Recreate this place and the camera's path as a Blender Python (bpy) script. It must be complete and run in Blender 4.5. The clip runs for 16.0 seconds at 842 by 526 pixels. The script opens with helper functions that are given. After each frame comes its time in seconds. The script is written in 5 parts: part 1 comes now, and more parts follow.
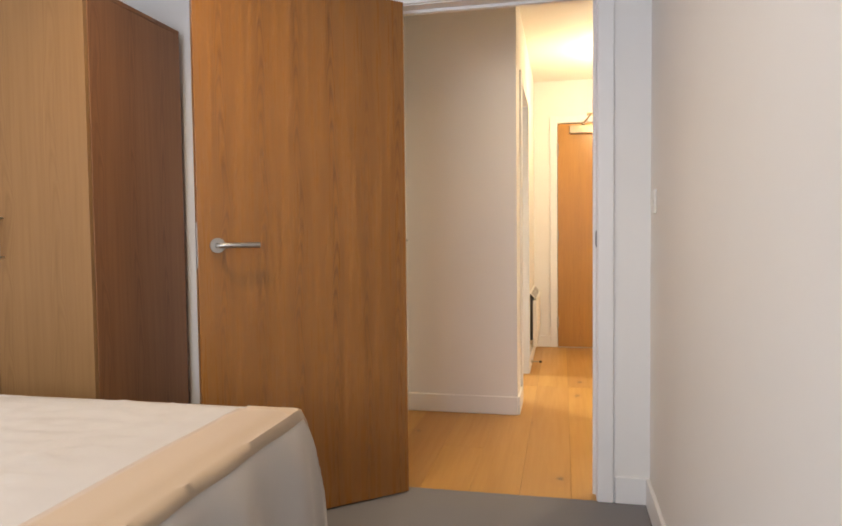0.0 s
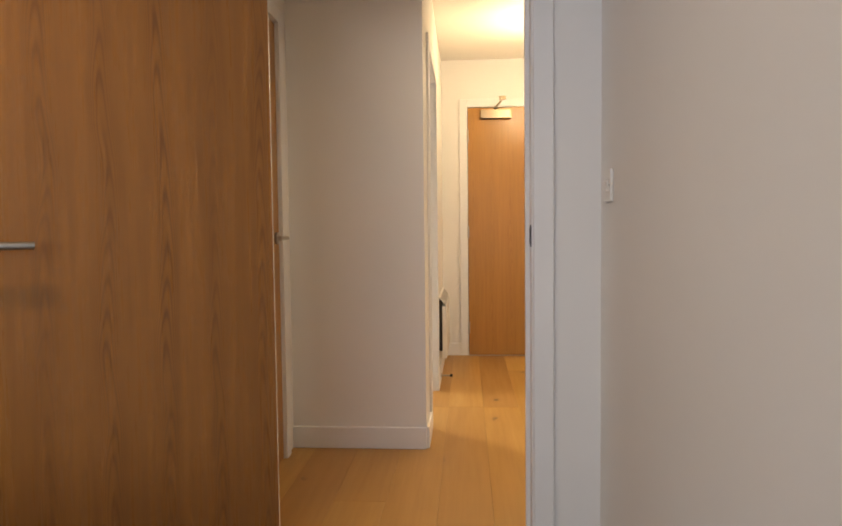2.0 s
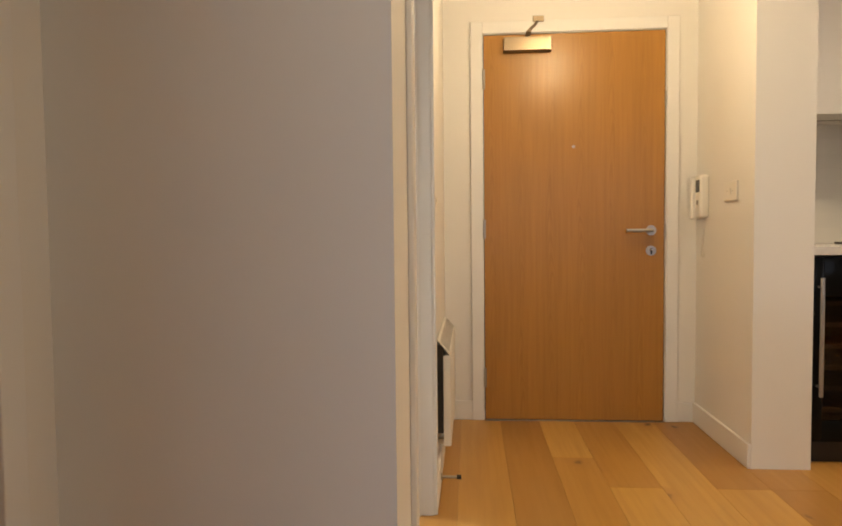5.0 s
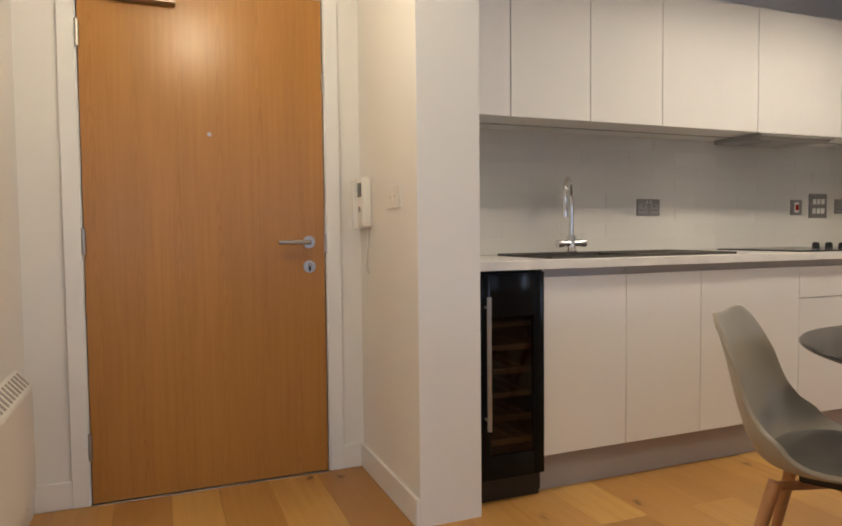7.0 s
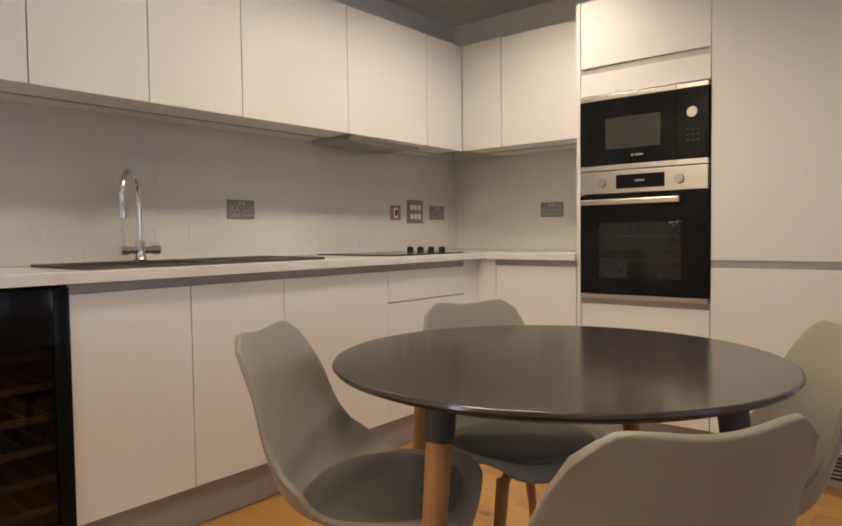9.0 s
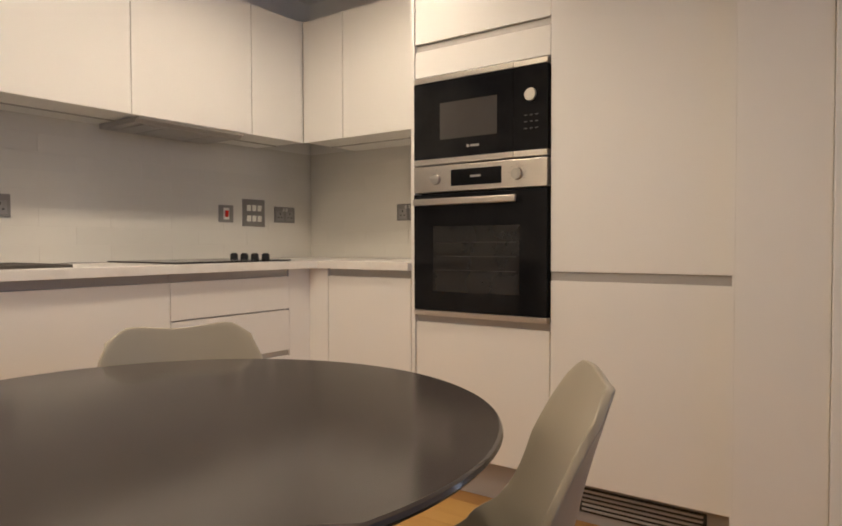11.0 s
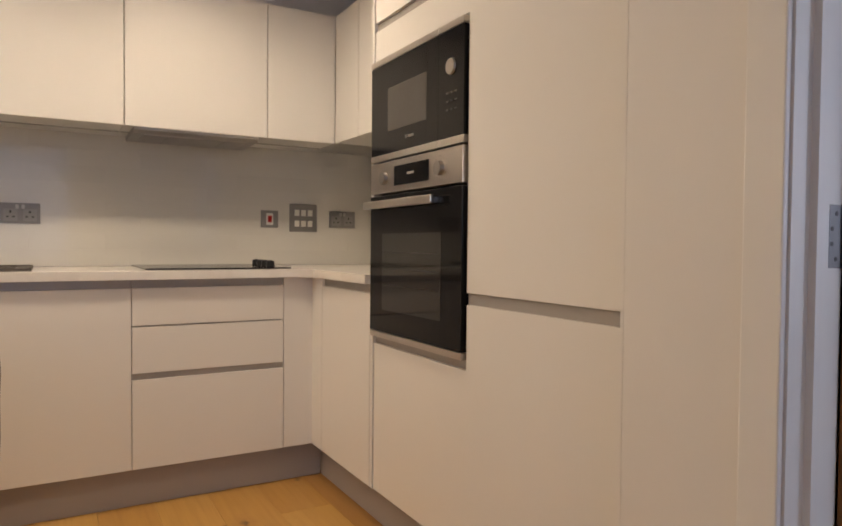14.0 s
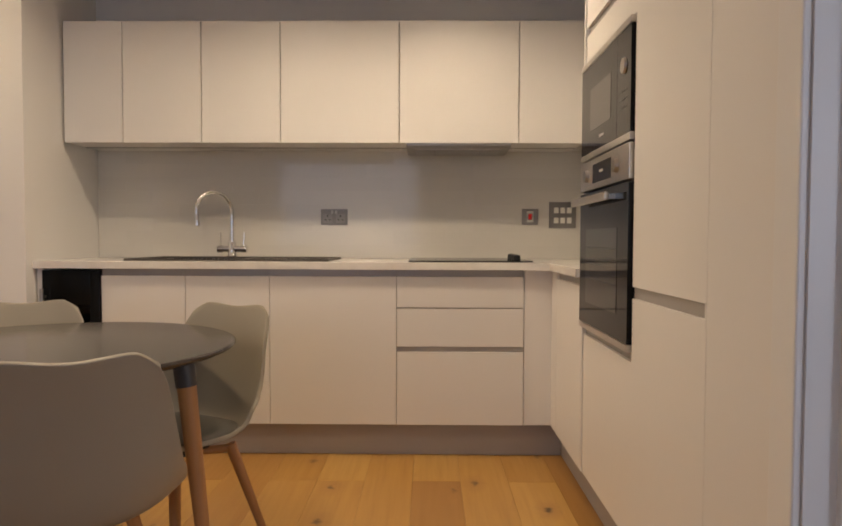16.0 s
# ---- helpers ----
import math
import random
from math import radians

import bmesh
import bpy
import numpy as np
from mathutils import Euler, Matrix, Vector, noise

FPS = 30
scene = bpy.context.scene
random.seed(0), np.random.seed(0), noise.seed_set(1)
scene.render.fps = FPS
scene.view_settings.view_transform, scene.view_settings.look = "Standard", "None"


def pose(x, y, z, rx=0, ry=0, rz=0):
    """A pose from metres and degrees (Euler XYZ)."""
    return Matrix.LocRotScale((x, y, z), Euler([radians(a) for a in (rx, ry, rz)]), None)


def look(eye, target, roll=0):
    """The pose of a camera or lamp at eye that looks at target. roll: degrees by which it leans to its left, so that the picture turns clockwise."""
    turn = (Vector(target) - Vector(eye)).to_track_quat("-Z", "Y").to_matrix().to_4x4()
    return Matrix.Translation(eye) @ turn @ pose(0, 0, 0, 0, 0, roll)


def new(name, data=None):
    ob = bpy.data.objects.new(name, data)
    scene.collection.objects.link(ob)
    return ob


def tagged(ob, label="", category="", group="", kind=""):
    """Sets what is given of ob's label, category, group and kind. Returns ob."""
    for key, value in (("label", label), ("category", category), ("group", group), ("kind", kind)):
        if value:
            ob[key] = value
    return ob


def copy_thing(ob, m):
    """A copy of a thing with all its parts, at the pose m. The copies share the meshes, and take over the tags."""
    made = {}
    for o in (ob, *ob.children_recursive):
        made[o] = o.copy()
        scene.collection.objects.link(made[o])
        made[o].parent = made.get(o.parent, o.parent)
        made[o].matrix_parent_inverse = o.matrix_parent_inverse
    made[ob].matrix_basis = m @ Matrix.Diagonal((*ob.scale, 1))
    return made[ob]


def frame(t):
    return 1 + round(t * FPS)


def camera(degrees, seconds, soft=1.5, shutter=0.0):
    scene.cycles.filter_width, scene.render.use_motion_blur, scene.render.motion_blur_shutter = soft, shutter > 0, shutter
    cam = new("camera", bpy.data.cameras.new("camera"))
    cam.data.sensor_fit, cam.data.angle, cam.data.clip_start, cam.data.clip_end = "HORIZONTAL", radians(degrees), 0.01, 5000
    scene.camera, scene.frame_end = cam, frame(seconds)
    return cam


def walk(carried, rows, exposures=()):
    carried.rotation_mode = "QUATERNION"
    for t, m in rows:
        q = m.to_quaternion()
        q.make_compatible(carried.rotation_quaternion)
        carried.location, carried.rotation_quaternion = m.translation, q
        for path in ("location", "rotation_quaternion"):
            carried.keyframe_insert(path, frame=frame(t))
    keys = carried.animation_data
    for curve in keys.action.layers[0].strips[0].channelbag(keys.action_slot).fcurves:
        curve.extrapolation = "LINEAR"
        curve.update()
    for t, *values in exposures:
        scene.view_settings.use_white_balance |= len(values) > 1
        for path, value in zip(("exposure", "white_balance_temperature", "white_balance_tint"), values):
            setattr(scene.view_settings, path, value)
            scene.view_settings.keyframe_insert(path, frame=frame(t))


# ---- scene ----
# seconds, stops, kelvin, tint
EXPOSURES = [(0.0, 0.02, 7500, 13), (0.6, -0.14, 7100, 13), (1.1, -0.32, 7150, 13), (1.8, -0.48, 7600, 14), (3.0, -0.62, 7850, 14), (3.7, -0.74, 7900, 14), (6.0, -0.82, 6650, 12),
             (7.0, -0.88, 5900, 12), (9.0, -0.88, 6050, 15), (12.0, -0.88, 6350, 16), (14.0, -0.98, 6600, 17), (16.0, -1.04, 6850, 17)]
# ---------------------------------------------------------------- camera
PATH = [
    (0, (-1.296, -6.067, 1.053), (-1.722, -4.114, 0.963), -0.65),
    (0.5, (-1.302, -6.047, 1.049), (-1.508, -4.059, 0.959), -0.65),
    (1, (-1.308, -5.927, 1.044), (-1.445, -3.934, 0.947), -0.65),
    (1.5, (-1.304, -5.635, 1.051), (-1.433, -3.642, 0.947), -0.65),
    (2, (-1.355, -5.368, 1.047), (-1.496, -3.376, 0.944), -0.65),
    (2.5, (-1.414, -5.054, 1.049), (-1.565, -3.062, 0.95), -0.65),
    (3, (-1.409, -4.694, 1.033), (-1.565, -2.703, 0.935), -0.6),
    (3.5, (-1.442, -4.374, 1.008), (-1.620, -2.385, 0.91), -0.55),
    (6, (-1.333, -2.989, 1.005), (-1.384, -0.991, 0.926), -0.8),
    (6.5, (-1.208, -2.842, 0.982), (-0.971, -0.857, 0.926), -0.6),
    (7, (-1.076, -2.768, 1.04), (-0.334, -0.914, 0.947), -0.6),
    (7.5, (-1.015, -2.63, 1.048), (0.22, -1.06, 0.956), -0.4),
    (8, (-0.879, -2.567, 1.036), (0.542, -1.163, 0.952), -0.7),
    (8.5, (-0.681, -2.649, 1.061), (0.803, -1.311, 0.972), -0.9),
    (9, (-0.515, -2.644, 1.024), (1.021, -1.366, 0.941), -0.7),
    (9.5, (-0.347, -2.649, 1.038), (1.275, -1.482, 0.952), -0.6),
    (12, (0.674, -3.02, 0.985), (2.287, -1.838, 0.948), 0.2),
    (12.5, (0.86, -3.119, 1.016), (2.441, -1.894, 0.97), 0.1),
    (13, (1.019, -3.12, 0.996), (2.505, -1.783, 0.94), 0.3),
    (13.5, (1.196, -3.159, 1.037), (2.458, -1.609, 0.974), 0.3),
    (14, (1.421, -3.313, 1.036), (2.416, -1.578, 0.982), 0.5),
    (14.5, (1.625, -3.441, 1.048), (2.411, -1.603, 0.989), 0.1),
    (15, (1.774, -3.446, 1.036), (2.343, -1.53, 0.969), 0.1),
    (15.5, (1.844, -3.548, 1.062), (2.093, -1.565, 0.995), 0.1),
    (16, (1.853, -3.662, 1.038), (1.828, -1.663, 0.965), 0.2),
]
cam = camera(65.7, 16.0, soft=1.8)
walk(cam, [(t, look(e, g, r)) for t, e, g, r in PATH], EXPOSURES)

# ---------------------------------------------------------------- light
world = bpy.data.worlds.new("sky")
scene.world = world
world.use_nodes = True
_wn = world.node_tree.nodes
_sky = _wn.new("ShaderNodeTexSky")
_sky.sky_type = "NISHITA"
_sky.sun_disc = False
_sky.sun_elevation = radians(28)
_sky.sun_rotation = radians(140)
world.node_tree.links.new(_sky.outputs[0], _wn["Background"].inputs[0])
_wn["Background"].inputs[1].default_value = 0.06


def lamp(name, kind, place, power, colour, size=0.05, rot=(0, 0, 0), size_y=None, spot=None):
    data = bpy.data.lights.new(name, kind)
    data.energy, data.color = power, colour
    if kind == "AREA":
        data.shape = "RECTANGLE" if size_y else "SQUARE"
        data.size = size
        if size_y:
            data.size_y = size_y
    elif kind == "SUN":
        data.angle = size
    else:
        data.shadow_soft_size = size
    if spot:
        data.spot_size, data.spot_blend = radians(spot), 0.75
    ob = new(name, data)
    ob.matrix_world = pose(*place, *rot)
    return ob


WARM = (1.0, 0.81, 0.51)
WARM_SPOT = (1.0, 0.84, 0.60)
DAY = (0.58, 0.73, 1.0)
BULB = (-0.885, -0.986, 2.092)
# all out of view; the one at (-0.80, -2.86) is added to brighten the recess wall
UNSEEN_DOWNLIGHTS = [(0.45, -1.10, 33), (1.20, -1.10, 66), (1.95, -1.10, 106), (0.95, -2.10, 86), (-0.80, -2.86, 52), (-2.40, -4.78, 72)]
lamp("sun", "SUN", (0, -8, 10), 0.8, (1.0, 0.95, 0.88), radians(12), (55, 0, 20))
lamp("hall_bulb_light", "POINT", (BULB[0], BULB[1], BULB[2] - 0.012), 33, WARM, 0.03)
for _x, _y, _w in UNSEEN_DOWNLIGHTS:
    lamp("downlight_beam", "SPOT", (_x, _y, 2.40), _w, WARM_SPOT, 0.10 if _y == -1.10 else 0.06, spot=150 if _y == -2.10 else 158)
lamp("bath_light", "SPOT", (-2.75, -1.0, 2.40), 380, (0.95, 0.98, 1.0), 0.25, spot=150)
# daylight standing in the three window openings
lamp("living_daylight", "AREA", (0.58, -6.57, 1.575), 32, DAY, 2.15, (90, 0, 0), 1.36)
lamp("bedroom_daylight", "AREA", (-2.3, -7.37, 1.5), 54, (0.64, 0.765, 1.0), 1.7, (90, 0, 0), 1.2)
lamp("second_bedroom_daylight", "AREA", (5.0, -5.37, 1.5), 84, (0.72, 0.82, 1.0), 1.4, (90, 0, 0), 1.2)


# ---------------------------------------------------------------- materials
def nodes_of(name):
    m = bpy.data.materials.new(name)
    m.use_nodes = True
    nt = m.node_tree
    return m, nt, nt.nodes["Principled BSDF"]


def link(nt, a, b):
    nt.links.new(a, b)


def coords(nt, scale, jitter=False):
    """Object coordinates in metres, stretched; jitter: shifted per object."""
    tc = nt.nodes.new("ShaderNodeTexCoord")
    mp = nt.nodes.new("ShaderNodeMapping")
    mp.inputs["Scale"].default_value = scale
    link(nt, tc.outputs["Object"], mp.inputs["Vector"])
    if jitter:
        oi = nt.nodes.new("ShaderNodeObjectInfo")
        mul = nt.nodes.new("ShaderNodeVectorMath")
        mul.operation = "SCALE"
        mul.inputs[0].default_value = (37.0, 53.0, 71.0)
        link(nt, oi.outputs["Random"], mul.inputs["Scale"])
        link(nt, mul.outputs[0], mp.inputs["Location"])
    return mp.outputs[0]


def noise_of(nt, vec, scale, detail=4.0, rough=0.55):
    n = nt.nodes.new("ShaderNodeTexNoise")
    n.inputs["Scale"].default_value = scale
    n.inputs["Detail"].default_value = detail
    n.inputs["Roughness"].default_value = rough
    link(nt, vec, n.inputs["Vector"])
    return n.outputs["Fac"]


def ramp(nt, fac, stops):
    r = nt.nodes.new("ShaderNodeValToRGB")
    e = r.color_ramp.elements
    while len(e) < len(stops):
        e.new(0.5)
    for el, (p, c) in zip(e, stops):
        el.position, el.color = p, (*c, 1)
    link(nt, fac, r.inputs["Fac"])
    return r.outputs["Color"]


def mix(nt, a, b, fac, mode="MIX"):
    m = nt.nodes.new("ShaderNodeMix")
    m.data_type, m.blend_type = "RGBA", mode
    ins = [i for i in m.inputs if i.type == "RGBA"]
    for sock, v in zip(ins, (a, b)):
        if isinstance(v, tuple):
            sock.default_value = (*v, 1)
        else:
            link(nt, v, sock)
    f = m.inputs[0]
    if isinstance(fac, float):
        f.default_value = fac
    else:
        link(nt, fac, f)
    return [o for o in m.outputs if o.type == "RGBA"][0]


def maths(nt, op, a, b=None, c=None):
    m = nt.nodes.new("ShaderNodeMath")
    m.operation = op
    for i, v in enumerate((a, b, c)):
        if v is None:
            continue
        if isinstance(v, (int, float)):
            m.inputs[i].default_value = v
        else:
            link(nt, v, m.inputs[i])
    return m.outputs[0]


def bump(nt, bsdf, height, strength, dist=0.002):
    b = nt.nodes.new("ShaderNodeBump")
    b.inputs["Strength"].default_value = strength
    b.inputs["Distance"].default_value = dist
    link(nt, height, b.inputs["Height"])
    link(nt, b.outputs[0], bsdf.inputs["Normal"])


def shade(c, k):
    return tuple(max(0.0, min(1.0, v * k)) for v in c)


def surf(name, col, rough, var=0.06, scale=2.5, fine=180.0, relief=0.08, metal=0.0, coat=0.0, spec=0.5, rvar=0.06):
    """A plain surface: two scales of tone, uneven gloss and a fine relief."""
    m, nt, b = nodes_of(name)
    v = coords(nt, (1, 1, 1))
    big = noise_of(nt, v, scale, 5)
    small = noise_of(nt, v, fine, 3)
    c1 = ramp(nt, big, [(0.25, shade(col, 1 - var)), (0.75, shade(col, 1 + var))])
    c2 = mix(nt, c1, shade(col, 1 - var * 1.5), maths(nt, "MULTIPLY", small, 0.25))
    link(nt, c2, b.inputs["Base Color"])
    link(nt, maths(nt, "MULTIPLY_ADD", big, rvar * 2, rough - rvar), b.inputs["Roughness"])
    b.inputs["Metallic"].default_value = metal
    b.inputs["Coat Weight"].default_value = coat
    b.inputs["Coat Roughness"].default_value = 0.08
    b.inputs["Specular IOR Level"].default_value = spec
    if relief:
        bump(nt, b, small, relief, 0.001)
    return m


def veneer(name, light, dark, along=2, across=0, rough=0.4, band=0.17, strength=0.55, jitter=False, arches=4.6):
    """Wood veneer: leaves laid side by side with arched figure, pores and slow tone."""
    m, nt, b = nodes_of(name)
    v = coords(nt, (1, 1, 1), jitter)
    sep = nt.nodes.new("ShaderNodeSeparateXYZ")
    link(nt, v, sep.inputs[0])
    a, l = sep.outputs[across], sep.outputs[along]
    stretch = [60.0, 60.0, 60.0]
    stretch[along] = 2.2
    vs = coords(nt, tuple(stretch), jitter)
    slow = [7.0, 7.0, 7.0]
    slow[along] = 0.6
    vl = coords(nt, tuple(slow), jitter)
    streak = noise_of(nt, vs, 1.0, 5, 0.6)
    tone = noise_of(nt, vl, 1.0, 3, 0.5)
    wob = noise_of(nt, v, 2.2, 2, 0.5)
    pos = maths(nt, "MULTIPLY_ADD", a, 1 / band, maths(nt, "MULTIPLY", wob, 0.5))
    leafno = maths(nt, "FLOOR", pos)
    u = maths(nt, "SUBTRACT", maths(nt, "FRACT", pos), 0.5)
    u2 = maths(nt, "MULTIPLY", u, u)
    f = maths(nt, "MULTIPLY_ADD", leafno, 0.37, maths(nt, "MULTIPLY_ADD", u2, 90.0, maths(nt, "MULTIPLY_ADD", l, arches, maths(nt, "MULTIPLY", wob, 4.5))))
    arch = maths(nt, "MULTIPLY_ADD", maths(nt, "SINE", maths(nt, "MULTIPLY", f, 6.28)), 0.5, 0.5)
    core = maths(nt, "SUBTRACT", 1.0, maths(nt, "MINIMUM", maths(nt, "MULTIPLY", u2, 14.0), 1.0))
    arch = maths(nt, "MULTIPLY", maths(nt, "MULTIPLY", maths(nt, "POWER", arch, 2.2), maths(nt, "MULTIPLY_ADD", tone, 1.6, -0.2)), core)
    base = ramp(nt, tone, [(0.3, shade(light, 0.88)), (0.7, light)])
    base = mix(nt, base, dark, maths(nt, "MULTIPLY", arch, strength))
    base = mix(nt, base, shade(dark, 0.9), maths(nt, "MULTIPLY", maths(nt, "POWER", streak, 2.0), 0.7))
    link(nt, base, b.inputs["Base Color"])
    link(nt, maths(nt, "MULTIPLY_ADD", streak, 0.14, rough - 0.07), b.inputs["Roughness"])
    bump(nt, b, streak, 0.05, 0.0008)
    return m


def oak_boards(name):
    """Oiled oak floor: each board its own tone, with grain along y, knots and cracks."""
    m, nt, b = nodes_of(name)
    v = coords(nt, (1, 1, 1), True)
    vg = coords(nt, (42, 2.0, 42), True)
    vl = coords(nt, (7, 0.8, 7), True)
    oi = nt.nodes.new("ShaderNodeObjectInfo")
    tone = ramp(nt, oi.outputs["Random"], [(0.0, (0.34, 0.160, 0.034)), (0.45, (0.44, 0.225, 0.048)), (1.0, (0.57, 0.33, 0.085))])
    grain = noise_of(nt, vg, 1.0, 6, 0.6)
    slow = noise_of(nt, vl, 1.0, 4, 0.5)
    c = mix(nt, tone, (0.27, 0.13, 0.045), maths(nt, "MULTIPLY", maths(nt, "POWER", grain, 2.2), 0.75))
    c = mix(nt, c, (0.66, 0.40, 0.16), maths(nt, "MULTIPLY", maths(nt, "POWER", slow, 2.0), 0.4))
    vk = coords(nt, (6.0, 3.2, 1), True)
    wob = noise_of(nt, v, 26.0, 2)
    vor = nt.nodes.new("ShaderNodeTexVoronoi")
    vor.voronoi_dimensions = "2D"
    vor.inputs["Scale"].default_value = 1.0
    add = nt.nodes.new("ShaderNodeVectorMath")
    add.operation = "ADD"
    link(nt, vk, add.inputs[0])
    wv = nt.nodes.new("ShaderNodeCombineXYZ")
    link(nt, maths(nt, "MULTIPLY", wob, 0.30), wv.inputs[0])
    link(nt, maths(nt, "MULTIPLY", wob, 0.22), wv.inputs[1])
    link(nt, wv.outputs[0], add.inputs[1])
    link(nt, add.outputs[0], vor.inputs["Vector"])
    knot = ramp(nt, vor.outputs["Distance"], [(0.03, (1, 1, 1)), (0.11, (0, 0, 0))])
    ring = ramp(nt, vor.outputs["Distance"], [(0.08, (1, 1, 1)), (0.36, (0, 0, 0))])
    some = nt.nodes.new("ShaderNodeSeparateColor")
    link(nt, vor.outputs["Color"], some.inputs[0])
    pick = maths(nt, "MULTIPLY", maths(nt, "GREATER_THAN", some.outputs[0], 0.84), maths(nt, "MULTIPLY_ADD", some.outputs[1], 0.6, 0.4))
    c = mix(nt, c, (0.30, 0.14, 0.05), maths(nt, "MULTIPLY", maths(nt, "MULTIPLY", ring, pick), 0.45))
    c = mix(nt, c, (0.05, 0.022, 0.012), maths(nt, "MULTIPLY", maths(nt, "MULTIPLY", knot, pick), 0.95))
    link(nt, c, b.inputs["Base Color"])
    link(nt, maths(nt, "MULTIPLY_ADD", grain, 0.2, 0.30), b.inputs["Roughness"])
    bump(nt, b, grain, 0.12, 0.001)
    return m


def marble(name, base, vein, rough, scale=2.2, amount=0.4):
    m, nt, b = nodes_of(name)
    v = coords(nt, (1, 1, 1), True)
    w = noise_of(nt, v, scale, 8, 0.6)
    n2 = noise_of(nt, v, scale * 3.1, 5)
    ridge = maths(nt, "ABSOLUTE", maths(nt, "SUBTRACT", w, 0.5))
    mask = ramp(nt, ridge, [(0.0, (1, 1, 1)), (0.06, (0, 0, 0))])
    c = mix(nt, base, vein, maths(nt, "MULTIPLY", maths(nt, "MULTIPLY", mask, n2), amount))
    c = mix(nt, c, shade(base, 0.93), maths(nt, "MULTIPLY", n2, 0.4))
    link(nt, c, b.inputs["Base Color"])
    b.inputs["Roughness"].default_value = rough
    return m


def glazed(name, col, rough):
    """Gloss wall tile: each one a slightly different tone, its glaze pooled in soft waves."""
    m, nt, b = nodes_of(name)
    v = coords(nt, (1, 1, 1), True)
    oi = nt.nodes.new("ShaderNodeObjectInfo")
    tone = ramp(nt, oi.outputs["Random"], [(0.0, shade(col, 0.975)), (1.0, shade(col, 1.025))])
    wave = noise_of(nt, v, 13.0, 2, 0.4)
    c = mix(nt, tone, shade(col, 0.94), maths(nt, "MULTIPLY", noise_of(nt, v, 45.0, 4), 0.35))
    link(nt, c, b.inputs["Base Color"])
    link(nt, maths(nt, "MULTIPLY_ADD", wave, 0.04, rough - 0.02), b.inputs["Roughness"])
    b.inputs["Specular IOR Level"].default_value = 0.42
    bump(nt, b, wave, 0.13, 0.004)
    return m


def brushed(name, col, rough, along=0):
    """Brushed metal with streaks along one axis."""
    m, nt, b = nodes_of(name)
    s = [900.0, 900.0, 900.0]
    s[along] = 12.0
    n = noise_of(nt, coords(nt, tuple(s)), 1.0, 3)
    big = noise_of(nt, coords(nt, (1, 1, 1)), 5.0, 3)
    link(nt, ramp(nt, big, [(0.3, shade(col, 0.92)), (0.7, shade(col, 1.06))]), b.inputs["Base Color"])
    b.inputs["Metallic"].default_value = 1.0
    link(nt, maths(nt, "MULTIPLY_ADD", n, 0.16, rough - 0.08), b.inputs["Roughness"])
    bump(nt, b, n, 0.04, 0.0005)
    return m


def cloth(name, col, var=0.08, weave=900.0, fold=3.0, relief=0.3):
    m, nt, b = nodes_of(name)
    v = coords(nt, (1, 1, 1))
    big = noise_of(nt, v, fold, 5)
    small = noise_of(nt, v, weave, 2)
    c = ramp(nt, big, [(0.25, shade(col, 1 - var)), (0.75, shade(col, 1 + var))])
    c = mix(nt, c, shade(col, 0.7), maths(nt, "MULTIPLY", small, 0.35))
    link(nt, c, b.inputs["Base Color"])
    b.inputs["Roughness"].default_value = 0.9
    b.inputs["Sheen Weight"].default_value = 0.25
    bump(nt, b, small, relief, 0.002)
    return m


def glow(name, col, strength):
    m, nt, b = nodes_of(name)
    b.inputs["Base Color"].default_value = (*col, 1)
    b.inputs["Emission Color"].default_value = (*col, 1)
    b.inputs["Emission Strength"].default_value = strength
    return m


def clear_glass(name, tint=(0.95, 0.97, 0.97), rough=0.0):
    m, nt, b = nodes_of(name)
    b.inputs["Base Color"].default_value = (*tint, 1)
    b.inputs["Transmission Weight"].default_value = 1.0
    b.inputs["Roughness"].default_value = rough
    b.inputs["IOR"].default_value = 1.45
    return m


def black_glass(name, rough=0.06):
    m, nt, b = nodes_of(name)
    n = noise_of(nt, coords(nt, (1, 1, 1)), 9.0, 4)
    link(nt, ramp(nt, n, [(0.3, (0.006, 0.006, 0.007)), (0.7, (0.012, 0.012, 0.013))]), b.inputs["Base Color"])
    link(nt, maths(nt, "MULTIPLY_ADD", n, 0.06, rough - 0.02), b.inputs["Roughness"])
    b.inputs["Specular IOR Level"].default_value = 0.17
    return m


WALL = surf("wall_paint", (0.80, 0.785, 0.755), 0.75, 0.025, 1.2, 260, 0.12)
CEIL = surf("ceiling_paint", (0.82, 0.80, 0.77), 0.85, 0.02, 1.0, 200, 0.1)
TRIM = surf("satin_trim_paint", (0.80, 0.795, 0.78), 0.38, 0.02, 3.0, 90, 0.05)
OAK_DOOR = veneer("oak_door_veneer", (0.37, 0.150, 0.034), (0.105, 0.034, 0.008), rough=0.28, band=0.135, strength=0.72, arches=8.5)
OAK_FINE = veneer("straight_oak_veneer", (0.47, 0.222, 0.042), (0.25, 0.092, 0.013), rough=0.33, band=0.155, strength=0.30, arches=7.0)
OAK_EDGE = veneer("oak_lipping", (0.42, 0.21, 0.075), (0.24, 0.10, 0.03), rough=0.45, band=0.5, strength=0.2)
WARD_LIGHT = veneer("wardrobe_oak_foil", (0.37, 0.195, 0.075), (0.18, 0.082, 0.026), rough=0.5, band=0.21, strength=0.4)
